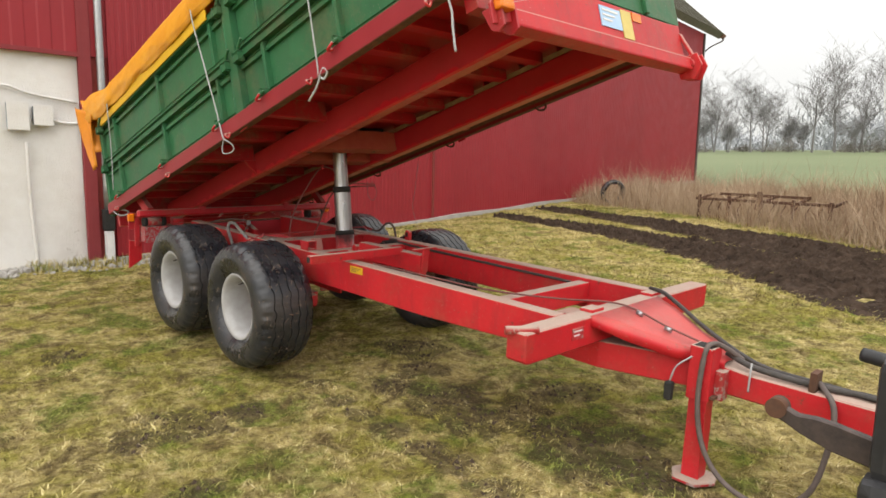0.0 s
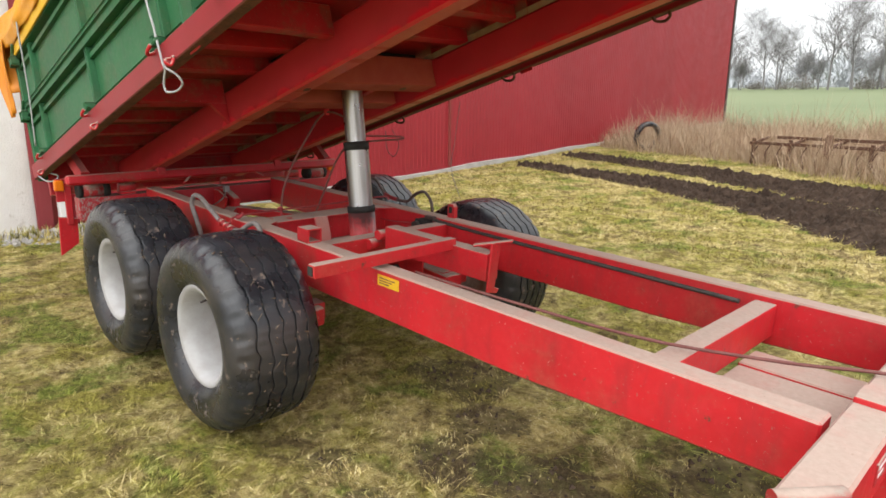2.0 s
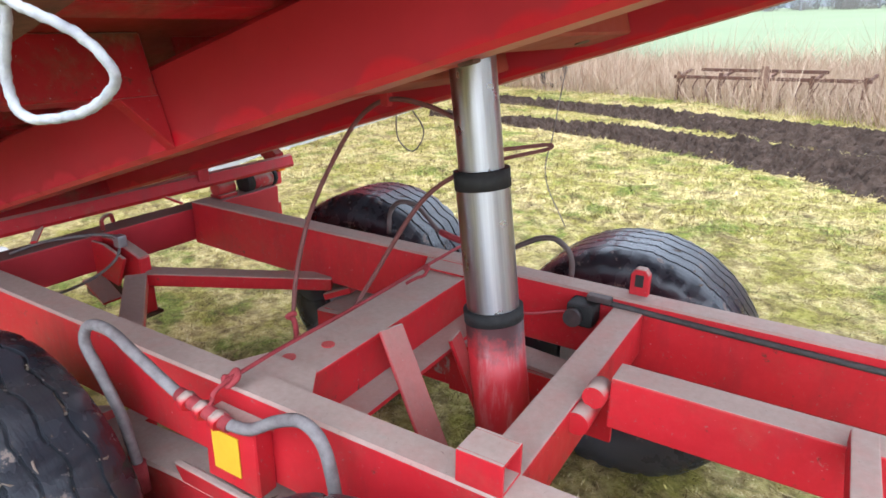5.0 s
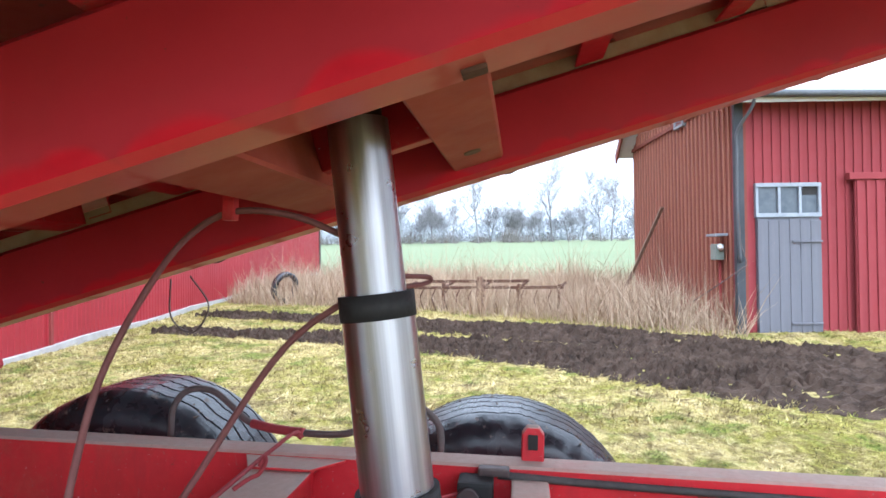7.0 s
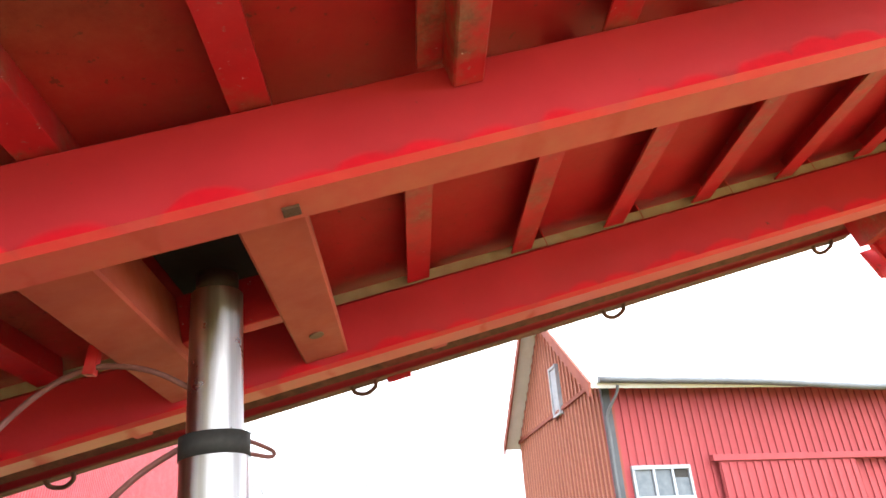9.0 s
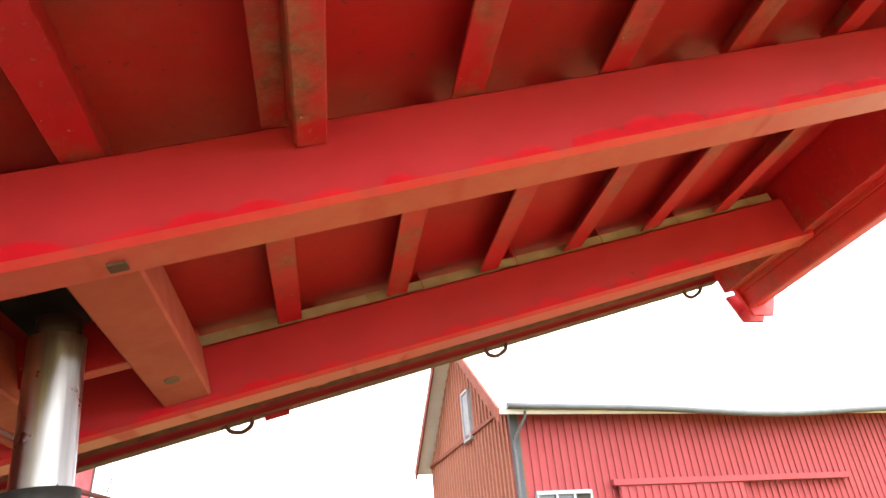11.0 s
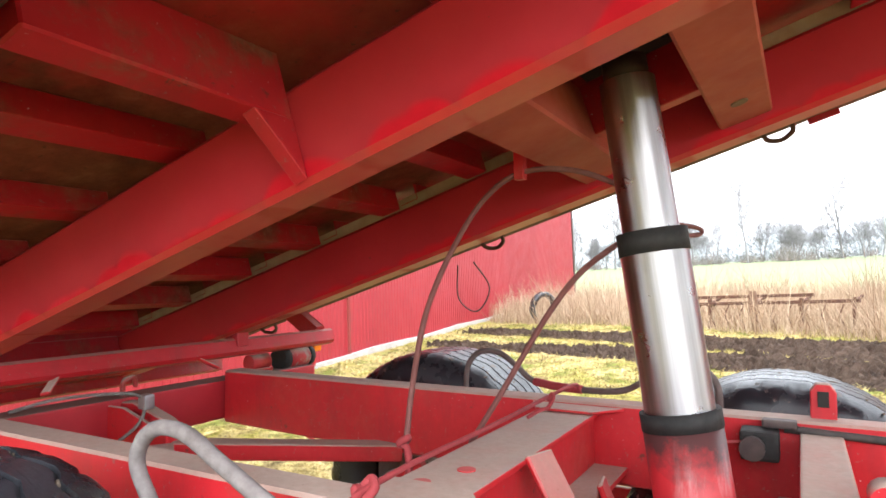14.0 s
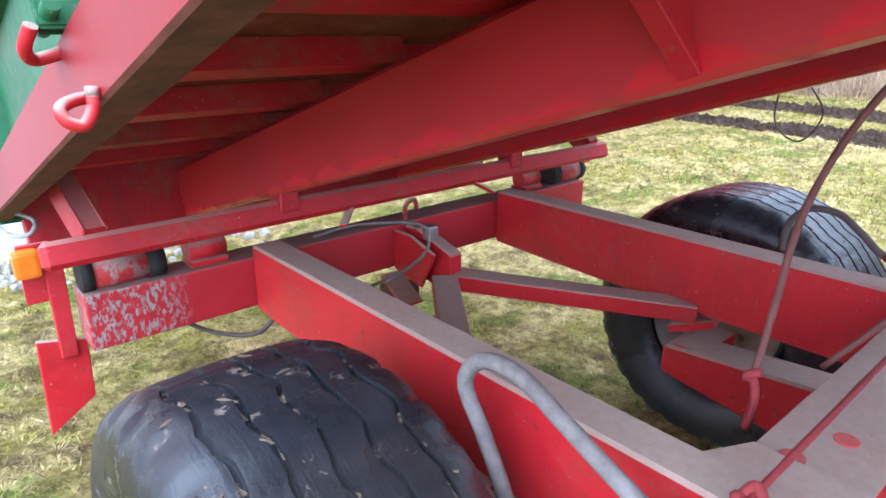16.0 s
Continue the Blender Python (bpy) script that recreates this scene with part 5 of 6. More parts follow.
part("ram_hose", tube([w(0.14, 0.03, 1.25), w(0.03, 0.03, 1.177), w(-0.06, 0.03, 1.075), w(-0.187, 0.03, 0.888), w(-0.275, 0.03, 0.762)], 0.007, 8), HOSE_RED, trailer)
part("keeper_rod", tube([w(0.15, 0.07, 1.29), w(0.215, 0.23, 1.284), w(0.25, 0.335, 1.278), w(0.243, 0.343, 1.264), w(0.195, 0.23, 1.258), w(0.13, 0.09, 1.248)], 0.006, 8), HOSE_RED, trailer, "bent rod holding the ram band")
part("hanging_wire", tube([w(0.0, 1.11, 1.50), w(-0.05, 1.11, 1.2), w(-0.08, 1.11, 1.0), w(0.02, 1.11, 0.79)], 0.0024, 6), HOSE_PALE, trailer)
part("pull_cord", tube([w(-0.165, -0.63, 0.79), w(-0.16, -0.55, 0.832), w(-0.163, 0.0, 0.836), w(-0.163, 0.5, 0.842), w(-0.16, 0.57, 0.815)], 0.0055, 8, lobes=3, twist=60), REDCORD, trailer, "red painted cord across the frame")
part("cord_knot", tube([w(-0.318, -0.192, 0.815), w(-0.308, -0.205, 0.823), w(-0.326, -0.212, 0.812), w(-0.315, -0.20, 0.80), w(-0.310, -0.20, 0.755), w(-0.320, -0.20, 0.70)], 0.0085, 8), REDCORD, trailer)
part("cord_knot", tube([w(-0.19, 0.20, 0.80), w(-0.165, 0.23, 0.815), w(-0.15, 0.25, 0.82), w(-0.135, 0.255, 0.845), w(-0.142, 0.265, 0.855), w(-0.15, 0.255, 0.835)], 0.0055, 8), REDCORD, trailer)
part("cord_knot", tube([w(-0.178, -0.565, 0.818), w(-0.163, -0.545, 0.842), w(-0.148, -0.556, 0.832), w(-0.158, -0.578, 0.818), w(-0.176, -0.57, 0.832), w(-0.162, -0.552, 0.818)], 0.008, 8), REDCORD, trailer)
part("far_hose", tube([w(-0.64, 0.72, 0.77), w(-0.63, 0.72, 0.86), w(-0.58, 0.72, 0.915), w(-0.50, 0.72, 0.915), w(-0.43, 0.71, 0.87), w(-0.36, 0.70, 0.82), w(-0.22, 0.67, 0.805), w(-0.05, 0.64, 0.81), w(0.05, 0.61, 0.86), w(0.12, 0.60, 0.895), w(0.18, 0.60, 0.90), w(0.23, 0.60, 0.86), w(0.24, 0.61, 0.80), w(0.23, 0.62, 0.72)], 0.0105, 8), HOSE, trailer, "brown brake hose arching over the far beam")
part("hose_sleeve", tube([w(-0.36, 0.70, 0.82), w(-0.28, 0.68, 0.81), w(-0.18, 0.66, 0.805)], 0.014, 8), REDCORD, trailer)
part("near_hose", tube([w(-0.49, -0.64, 0.50), w(-0.505, -0.65, 0.66), w(-0.555, -0.655, 0.775), w(-0.60, -0.655, 0.855), w(-0.56, -0.655, 0.912), w(-0.485, -0.65, 0.915), w(-0.40, -0.645, 0.87), w(-0.32, -0.64, 0.825), w(-0.255, -0.635, 0.79)], 0.0145, 10), HOSE_PALE, trailer, "pale grey brake hose bent over the beam")
part("near_hose", tube([w(-0.11, -0.63, 0.762), w(-0.04, -0.625, 0.768), w(0.04, -0.615, 0.81), w(0.11, -0.61, 0.828), w(0.17, -0.615, 0.79), w(0.20, -0.62, 0.66)], 0.0145, 10), HOSE_PALE, trailer, "pale grey brake hose bent over the beam")
un = part("hose_union", rod(w(-0.265, -0.635, 0.795), w(-0.10, -0.63, 0.76), 0.018, 12), REDCORD, trailer, "red painted hose unions")
for k in range(3):
    p0 = w(-0.245 + 0.05 * k, -0.635 + 0.0015 * k, 0.79 - 0.0105 * k)
    part("nut", rod(p0, p0 + Vector((0.022, -0.003, -0.006)), 0.024, 6), RED, un)
part("hose_union", rod(w(-0.49, -0.64, 0.52), w(-0.488, -0.64, 0.43), 0.02, 10), REDCORD, trailer)

# ---- tipping body ----
body = part("tipping_body", box(-0.53, 4.70, -1.06, 1.06, 0.268, 0.285, 0.002), FLOOR_UNDER, trailer, "raised tipping body, red steel floor and green sides", m=BED)
for s, zl in ((-1, 0.098), (1, 0.112)):
    part("side_rail", prism([(s * 1.145, zl), (s * 1.145, 0.21), (s * 1.06, 0.21), (s * 1.06, 0.268), (s * 1.02, 0.268), (s * 1.02, 0.18), (s * 1.08, 0.14), (s * 1.08, zl)], "x", -0.55, 4.69, 0.005), RAIL_PAINT, body, "red floor edge rail with hooks, muddy underneath")
    y0, y1 = s * 0.54, s * 0.43
    part("body_beam", prism([(-0.53, 0.004), (0.6, -0.002), (4.68, -0.006), (4.68, 0.193), (-0.53, 0.193)], "y", y0, y1, 0.012), BEAM_PAINT, body, "deep red body beam, paint run at its lower edge")
part("beam_packing", box(-0.4, 4.6, 0.45, 0.53, 0.193, 0.232, 0.002), BEIGE, body)


def rib_section(x, low=0.194):
    return [(x - 0.037, low), (x + 0.037, low), (x + 0.037, 0.267), (x + 0.03, 0.267), (x + 0.03, low + 0.007), (x - 0.037, low + 0.007)]


# the outer ribs and those between the beams are set a hand's width apart
for x in (-0.28, 0.08, 0.45, 0.82, 1.19, 1.912, 2.278, 3.026, 3.39, 3.75, 4.10, 4.45):
    for s in (-1, 1):
        part("floor_rib", prism(rib_section(x, 0.208 if x < 1.4 else 0.194), "y", s * 1.02, s * 0.45, 0.0015), RED_UNDER, body)
for x in (-0.35, 0.01, 0.38, 0.75, 1.12, 1.47, 1.845, 2.60, 2.96, 3.30, 3.64, 3.98, 4.32):
    part("floor_rib", prism(rib_section(x), "y", -0.43, 0.43, 0.0015), RED_UNDER, body)
for x in (1.51, 2.668):
    for s in (-1, 1):
        part("deep_rib", prism([(s * 0.541, 0.125), (s * 0.70, 0.13), (s * 1.02, 0.14), (s * 1.02, 0.268), (s * 0.541, 0.268)], "x", x - 0.024, x + 0.038, 0.004), RED_DIRTY, body, "deep cross rib, dirt-splashed")
        part("rib_flange", prism([(s * 0.541, 0.19), (s * 1.02, 0.19), (s * 1.02, 0.198), (s * 0.541, 0.198)], "x", x - 0.075, x - 0.024, 0.001), RED_DIRTY, body)
for s in (-1, 1):
    part("rib_gusset", prism([(s * 0.541, 0.004), (s * 0.541, 0.128), (s * 0.64, 0.128)], "x", 1.515, 1.548, 0.002), RED_DIRTY, body)
for x0, x1 in ((1.795, 1.935), (2.19, 2.325)):
    part("ram_crossmember", prism([(-0.43, 0.028), (0.43, 0.028), (0.43, 0.193), (-0.43, 0.193)], "x", x0, x1, 0.006), ORANGE_DUST, body, "cross member carrying the ram head, dust-browned")
# a brown disc paints the shade of a bolt hole; none is bored
part("bolt_hole_shade", rod((2.255, 0.218, 0.024), (2.255, 0.218, 0.030), 0.02, 12), OLD_WOOD, body)
# dark lid below the floor stands for the shade of the open pocket
part("ram_pocket_shade", box(1.937, 2.188, -0.43, 0.43, 0.235, 0.262, 0.003), DARK, body)
part("ram_yoke", box(1.935, 2.19, 0.10, 0.15, 0.06, 0.193, 0.004), RED_UNDER, body)
part("weld_patch", box(2.285, 2.317, -0.49, -0.462, -0.010, -0.003, 0.002), RUST, body)
part("pivot_tube", bar((0.194, -1.12, -0.049), (0.194, 1.09, -0.049), 0.065, 0.07, 0.012), RED_UNDER, body, "long pivot tube under the rear edge")
part("front_rib", box(4.62, 4.70, -1.02, 1.02, 0.02, 0.267, 0.005), RED_UNDER, body)
part("rear_sill", box(-0.60, -0.54, -1.05, 1.05, -0.03, 0.268, 0.006), RED_UNDER, body)
part("rear_channel", box(-0.54, -0.48, -0.43, 0.43, 0.01, 0.193, 0.006), RED_UNDER, body)
for s in (-1, 1):
    part("pivot_arm", bar((0.194, s * 1.0, -0.03), (0.02, s * 1.02, 0.16), 0.05, 0.075), RED_PALE, body)
    part("pivot_arm", bar((0.194, s * 0.485, -0.045), (0.22, s * 0.485, 0.05), 0.06, 0.08), RED_PALE, body)
    part("pivot_tab", bar((0.194, s * 0.25, -0.06), (0.24, s * 0.33, -0.13), 0.03, 0.012), RED, body)
# rail hooks and hinges
for s in (-1, 1):
    for x in (-0.2, 1.178, 2.345, 3.46, 4.53):
        if s < 0:
            hk = part("rope_hook", tube([(x - 0.030, -1.138, 0.112), (x - 0.020, -1.168, 0.106), (x - 0.004, -1.186, 0.094), (x, -1.184, 0.080), (x, -1.168, 0.074), (x + 0.002, -1.156, 0.090), (x + 0.003, -1.153, 0.104)], 0.0072, 12), RED, body, "red rope hook, its tip worn bare")
            part("worn_tip", rod((x + 0.003, -1.1535, 0.104), (x + 0.003, -1.152, 0.114), 0.0076, 12), RED_WORN, hk)
        else:
            part("rope_ring", tube([(x - 0.05, 1.09, 0.115), (x - 0.04, 1.11, 0.09), (x, 1.125, 0.078), (x + 0.04, 1.11, 0.09), (x + 0.05, 1.09, 0.115)], 0.009, 8), RUST, body)
    for x in (-0.13, 1.08, 2.19, 2.88, 3.75):
        hg = part("board_hinge", tube([(x - 0.045, s * 1.135, 0.196), (x - 0.055, s * 1.172, 0.188), (x - 0.02, s * 1.186, 0.192), (x + 0.005, s * 1.178, 0.212)], 0.0085, 10), RED, body, "bent red hinge hook on the rail")
        part("hinge_pin", rod((x - 0.045, s * 1.158, 0.222), (x + 0.045, s * 1.158, 0.226), 0.0105, 12), GREEN, hg, "worn green hinge pin")
        part("pin_bracket", box(x - 0.012, x + 0.012, s * 1.10, s * 1.166, 0.21, 0.25, 0.004), GREEN, hg)
    part("rail_joint", prism([(2.44, 0.09), (2.54, 0.09), (2.54, 0.225), (2.44, 0.225)], "y", s * 1.11, s * 1.118, 0.003), RED_PALE, body)


def board(x0, x1, z0, z1, s, marks):
    """A drop-side board: sheet with folded top and bottom edges and upright stiffeners."""
    b = part("side_board", box(x0, x1, s * 1.062, s * 1.075, z0, z1, 0), GREEN, body, "green steel drop-side board")
    part("folded_edge", box(x0, x1, s * 1.075, s * 1.112, z1 - 0.05, z1, 0.009), GREEN, b)
    part("folded_edge", box(x0, x1, s * 1.075, s * 1.105, z0, z0 + 0.03, 0.009), GREEN, b)
    part("edge_line", box(x0, x1, s * 1.075, s * 1.094, z1 - 0.12, z1 - 0.085, 0.006), GREEN, b)
    for xx in marks:
        part("stiffener", box(xx - 0.018, xx + 0.018, s * 1.075, s * 1.103, z0 + 0.03, z1 - 0.05, 0.008), GREEN, b)
    return b


for s in (-1, 1):
    for x0, x1, marks in ((-0.54, 2.42, (-0.13, 1.08, 2.19)), (2.56, 4.66, (2.9, 3.74, 4.5))):
        board(x0, x1, 0.215, 0.625, s, marks)
        board(x0, x1, 0.645, 1.06, s, marks)
    part("stanchion", box(2.43, 2.55, s * 1.03, s * 1.115, 0.21, 1.08, 0.008), GREEN, body, "green stanchion between the boards")
    part("rear_stanchion", box(-0.61, -0.545, s * 1.02, s * 1.10, 0.10, 1.08, 0.008), GREEN, body)
    for z in (0.58, 1.0):
        for x in (2.40, 2.60, -0.52, 4.6):
            lt = part("board_latch", box(x - 0.04, x + 0.04, s * 1.112, s * 1.145, z - 0.03, z + 0.03, 0.01), GREEN, body)
            part("latch_handle", bar((x - 0.02, s * 1.135, z + 0.02), (x + 0.09, s * 1.14, z + 0.10), 0.02, 0.02), GREEN, lt)
part("tailboard", box(-0.60, -0.57, -1.02, 1.02, 0.19, 1.05, 0.003), GREEN, body, "green tailboard")
fb = part("headboard", box(4.70, 4.73, -1.08, 1.08, 0.26, 1.08, 0.004), GREEN, body, "green headboard above a red sill")
for yy in (-0.6, 0.0, 0.6):
    part("stiffener", box(4.73, 4.76, yy - 0.02, yy + 0.02, 0.26, 1.06, 0.006), GREEN, fb)
part("head_sill", prism([(-0.85, 0.0), (1.06, 0.0), (1.06, 0.26), (0.9, 0.25), (-0.2, 0.25), (-0.85, 0.06)], "x", 4.70, 4.735, 0.004), RED, body)
fbar = part("front_bar", box(4.70, 4.80, -0.88, 1.02, -0.085, 0.005, 0.012), RED, body, "red front bar with ball sockets at its ends")
part("lamp_plate", prism([(-1.04, -0.10), (-0.90, -0.07), (-0.90, 0.03), (-1.0, 0.05), (-1.04, 0.0)], "x", 4.775, 4.79, 0.003), RED_PALE, fbar)
for yc in (-0.995, -0.895):
    part("socket_tab", prism([(4.70, 0.0), (4.82, 0.0), (4.82, -0.11), (4.78, -0.13), (4.74, -0.11)], "y", yc - 0.008, yc + 0.008, 0.002), RED_PALE, fbar)
part("marker_lamp", box(4.79, 4.84, -1.02, -0.92, -0.035, 0.04, 0.012), LAMP_AMBER, body, "amber marker lamp on the front bar")
for yc in (1.02, 1.10):
    part("socket_tab", prism([(4.68, 0.02), (4.84, 0.02), (4.86, -0.07), (4.80, -0.15), (4.70, -0.12)], "y", yc - 0.009, yc + 0.009, 0.002), RED, fbar)
part("socket_pin", rod((4.79, 0.98, -0.04), (4.79, 1.13, -0.04), 0.028, 16), RED_PALE, fbar)
part("brace", bar((4.73, 1.06, 0.20), (4.80, 1.06, 0.0), 0.04, 0.02), RED, fbar)
part("data_plate", box(4.736, 4.742, 0.02, 0.25, 0.09, 0.215, 0), BLUE_STICKER, body, "blue and white sticker, print unreadable")
for i in range(3):
    part("print_bar", box(4.7425, 4.745, 0.04, 0.22 - 0.04 * i, 0.185 - 0.03 * i, 0.197 - 0.03 * i, 0), WHITE_PLATE, body)
part("data_plate", box(4.736, 4.742, 0.26, 0.38, 0.05, 0.23, 0), plain("faded_yellow_sticker", (0.62, 0.50, 0.16), (0.55, 0.44, 0.14), 12, 0.5, bumpy=0), body, "pale yellow sticker, print unreadable")
part("data_plate", box(4.736, 4.742, 0.40, 0.51, 0.18, 0.235, 0), LAMP_AMBER, body, "orange reflector strip")

# tarpaulin rolled along the top and hanging at the tail
def tarp_roll():
    """A slack cover bunched on the board tops, its outer face tied down with cords."""
    prof = spline([(0, -1.135, 1.10), (0, -1.155, 1.17), (0, -1.13, 1.30), (0, -1.05, 1.42), (0, -0.94, 1.47), (0, -0.80, 1.42), (0, -0.74, 1.28), (0, -0.82, 1.12)], 4)
    rows = []
    n = 120
    for i in range(n):
        x = -0.98 + 5.66 * i / (n - 1)
        tie = sum(math.exp(-((x - t) / 0.10) ** 2) for t in (-0.1, 2.05, 3.55))
        lift = 0.10 * max(0.0, (-0.45 - x) / 0.5)
        row = []
        for k, p in enumerate(prof):
            w = 0.022 * noise.noise(Vector((x * 2.1, k * 0.35, 4))) + 0.010 * noise.noise(Vector((x * 7, k * 0.8, 9)))
            z = p.z + w + lift - 0.05 * tie * (p.z - 1.1)
            row.append((x + 0.06 * (p.z - 1.1), p.y + w - 0.02 * tie, z))
        rows.append(row)
    return sheet(rows)


tp = part("tarpaulin", tarp_roll(), TARP, body, "yellow tarpaulin bunched over the board tops")


def tarp_tail():
    rows = []
    for i in range(22):
        u = i / 21
        row = []
        for k in range(16):
            t = k / 15
            a = Vector((-1.06, -1.18, 1.42)).lerp(Vector((-0.80, -1.16, 0.64)), t)
            b = Vector((-0.62, -1.145, 1.20)).lerp(Vector((-0.74, -1.14, 0.66)), t)
            p = a.lerp(b, u)
            row.append((p.x, p.y - 0.03 * math.sin(7 * u + 3 * t) * (1 - 0.5 * t), p.z))
        rows.append(row)
    return sheet(rows)


def tarp_back():
    rows = []
    for i in range(30):
        u = i / 29
        rows.append([(-0.95 + 0.25 * t + 0.03 * math.sin(14 * u + t), -1.15 + 2.2 * u, 1.46 - (0.66 - 0.3 * u) * t) for t in [k / 11 for k in range(12)]])
    return sheet(rows)


part("tail_fold", tarp_tail(), TARP_DEEP, tp)
part("tail_flap", tarp_back(), TARP_DEEP, tp)
part("inner_hem", box(-0.55, 2.2, -1.128, -1.116, 1.03, 1.13, 0.003), YELLOW, tp, "brighter yellow hem")

# white ropes on the boards
for pts in ([(2.05, -1.16, 1.22), (2.06, -1.165, 1.06), (2.10, -1.15, 0.75), (2.20, -1.155, 0.34), (2.256, -1.165, 0.12), (2.25, -1.156, 0.09)],
            [(3.56, -1.16, 1.22), (3.56, -1.165, 1.06), (3.55, -1.15, 0.54), (3.54, -1.15, 0.2), (3.52, -1.14, 0.10)],
            [(-0.06, -1.16, 1.22), (-0.08, -1.165, 1.08), (-0.18, -1.15, 0.7), (-0.29, -1.15, 0.3)]):
    part("tie_rope", tube(pts, 0.0055, 8, 10, lobes=3, twist=50), ROPE, body, "white tie rope down the boards")
part("rope_loop", tube([(2.256, -1.162, 0.11), (2.245, -1.155, 0.085), (2.195, -1.15, 0.04), (2.195, -1.146, 0.002), (2.232, -1.122, -0.008), (2.278, -1.115, -0.004), (2.308, -1.116, 0.012), (2.300, -1.132, 0.048), (2.262, -1.158, 0.088), (2.252, -1.166, 0.115)], 0.0048, 12, 10, lobes=3, twist=110), ROPE, body, "loop of white rope under the rail")
part("rope_tail", tube([(3.52, -1.13, 0.10), (3.57, -1.14, 0.07), (3.61, -1.14, 0.10), (3.57, -1.14, 0.13), (3.48, -1.14, 0.05), (3.38, -1.14, 0.0)], 0.007, 8, lobes=3, twist=50), ROPE, body)
part("rope_tail", tube([(4.58, -1.12, 0.2), (4.62, -1.12, 0.04), (4.61, -1.12, -0.06), (4.60, -1.12, -0.17)], 0.006, 8, lobes=3, twist=50), ROPE, body)
part("rope_tail", tube([(4.64, -1.1, 0.16), (4.75, -1.0, 0.05), (4.78, -0.92, 0.08), (4.76, -0.86, 0.14)], 0.006, 8, lobes=3, twist=50), ROPE, body)
part("rope_tail", tube([(-0.5, -1.12, 0.2), (-0.42, -1.14, 0.11), (-0.3, -1.12, 0.04), (-0.22, -1.08, 0.03), (-0.24, -1.06, 0.07), (-0.4, -1.12, 0.13)], 0.006, 8, lobes=3, twist=50), ROPE, body)
part("far_loop", tube([(0.98, 1.1, 0.06), (0.93, 1.12, -0.08), (1.0, 1.12, -0.16), (1.09, 1.12, -0.08), (1.06, 1.1, 0.05)], 0.0035, 6), HOSE, body)

# hitch of the tractor, only its linkage in view
tractor = thing("tractor_hitch", "dark tractor linkage with rusty lower link at drawbar", "tractor hitch")
part("lower_link", prism([(3.96, 0.50), (4.02, 0.475), (4.07, 0.455), (4.14, 0.462), (4.22, 0.455), (4.45, 0.42), (4.45, 0.30), (4.2, 0.335), (4.08, 0.375), (4.02, 0.405), (3.96, 0.425)], "y", -0.395, -0.355, 0.008), IRON, tractor, "rusty lower link arm")
part("ball_end", rod((3.985, -0.41, 0.462), (3.985, -0.34, 0.462), 0.043, 20), RUST, tractor)
part("guard", box(4.36, 4.5, -0.55, -0.40, 0.32, 0.80, 0.05), TRACTOR_BLACK, tractor, "black guard")
part("foot_block", box(4.34, 4.6, -0.6, -0.42, -0.02, 0.34, 0.05), TRACTOR_BLACK, tractor)
part("top_arm", tube([(4.16, 0.2, 0.62), (4.28, 0.18, 0.61), (4.5, 0.18, 0.56), (4.9, 0.18, 0.54)], 0.035, 10), TRACTOR_BLACK, tractor)


# ---- growth and distance ----
def blades(name, spots, h0, h1, wid, material, lean, label, cat, seed, joints=1, uneven=0.0, swirl=False):
    """Many thin leaning leaves, each a narrow tapering strip."""
    rng = np.random.default_rng(seed)
    n = len(spots)
    spots = np.asarray(spots)
    h = rng.uniform(h0, h1, n)
    if uneven:
        h *= np.array([1 + uneven * noise.noise(Vector((p[0] * 0.9, p[1] * 0.9, 6))) + 0.5 * uneven * noise.noise(Vector((p[0] * 3, p[1] * 3, 2))) for p in spots.tolist()])
    az, ln = rng.uniform(0, 2 * np.pi, n), np.abs(rng.normal(0, lean, n))
    if swirl:
        # matted growth: neighbours lie the same way, tuft by tuft
        az = np.array([9 * noise.noise(Vector((p[0] * 3.2, p[1] * 3.2, 11))) + 5 * noise.noise(Vector((p[0] * 9, p[1] * 9, 13))) for p in spots.tolist()]) + rng.normal(0, 0.5, n)
    face = rng.uniform(0, np.pi, n)
    side = np.stack([np.cos(face), np.sin(face), np.zeros(n)], 1) * (wid * rng.uniform(0.6, 1.4, n))[:, None]
    out = np.stack([np.cos(az) * ln, np.sin(az) * ln, np.ones(n)], 1) * h[:, None]
    base = spots
    if joints == 1:
        v = np.stack([base - side, base + side, base + out], 1).reshape(-1, 3)
        f = np.arange(3 * n).reshape(-1, 3)
    else:
        mid = base + out * 0.55 + np.stack([np.cos(az), np.sin(az), np.zeros(n)], 1) * (-0.06 * h * ln)[:, None]
        v = np.stack([base - side, base + side, mid + side * 0.8, mid - side * 0.8, base + out], 1).reshape(-1, 3)
        b = np.arange(n)[:, None] * 5
        tri = np.concatenate([b + [0, 1, 2], b + [0, 2, 3], b + [3, 2, 4]], 1).reshape(-1, 3)
        f = tri
    me = bpy.data.meshes.new(name)
    me.from_pydata(v.tolist(), [], f.tolist())
    me.materials.append(material)
    return tagged(new(name, me), label, cat, kind="stuff")


def turf_spots(n, seed, x0, x1, y0, y1, keep):
    rng = random.Random(seed)
    out = []
    while len(out) < n:
        x, y = rng.uniform(x0, x1), rng.uniform(y0, y1)
        d = 0.5 + 0.5 * noise.noise(Vector((x * 1.7, y * 1.7, 5))) + 0.35 * noise.noise(Vector((x * 6, y * 6, 8)))
        if d < keep * rng.random() or (-3 < x < 5 and y < 2.5 and bare(x, y) > 0.36 + 0.85 * rng.random()):
            continue
        out.append((x, y, ground_z(x, y) - 0.004))
    return out


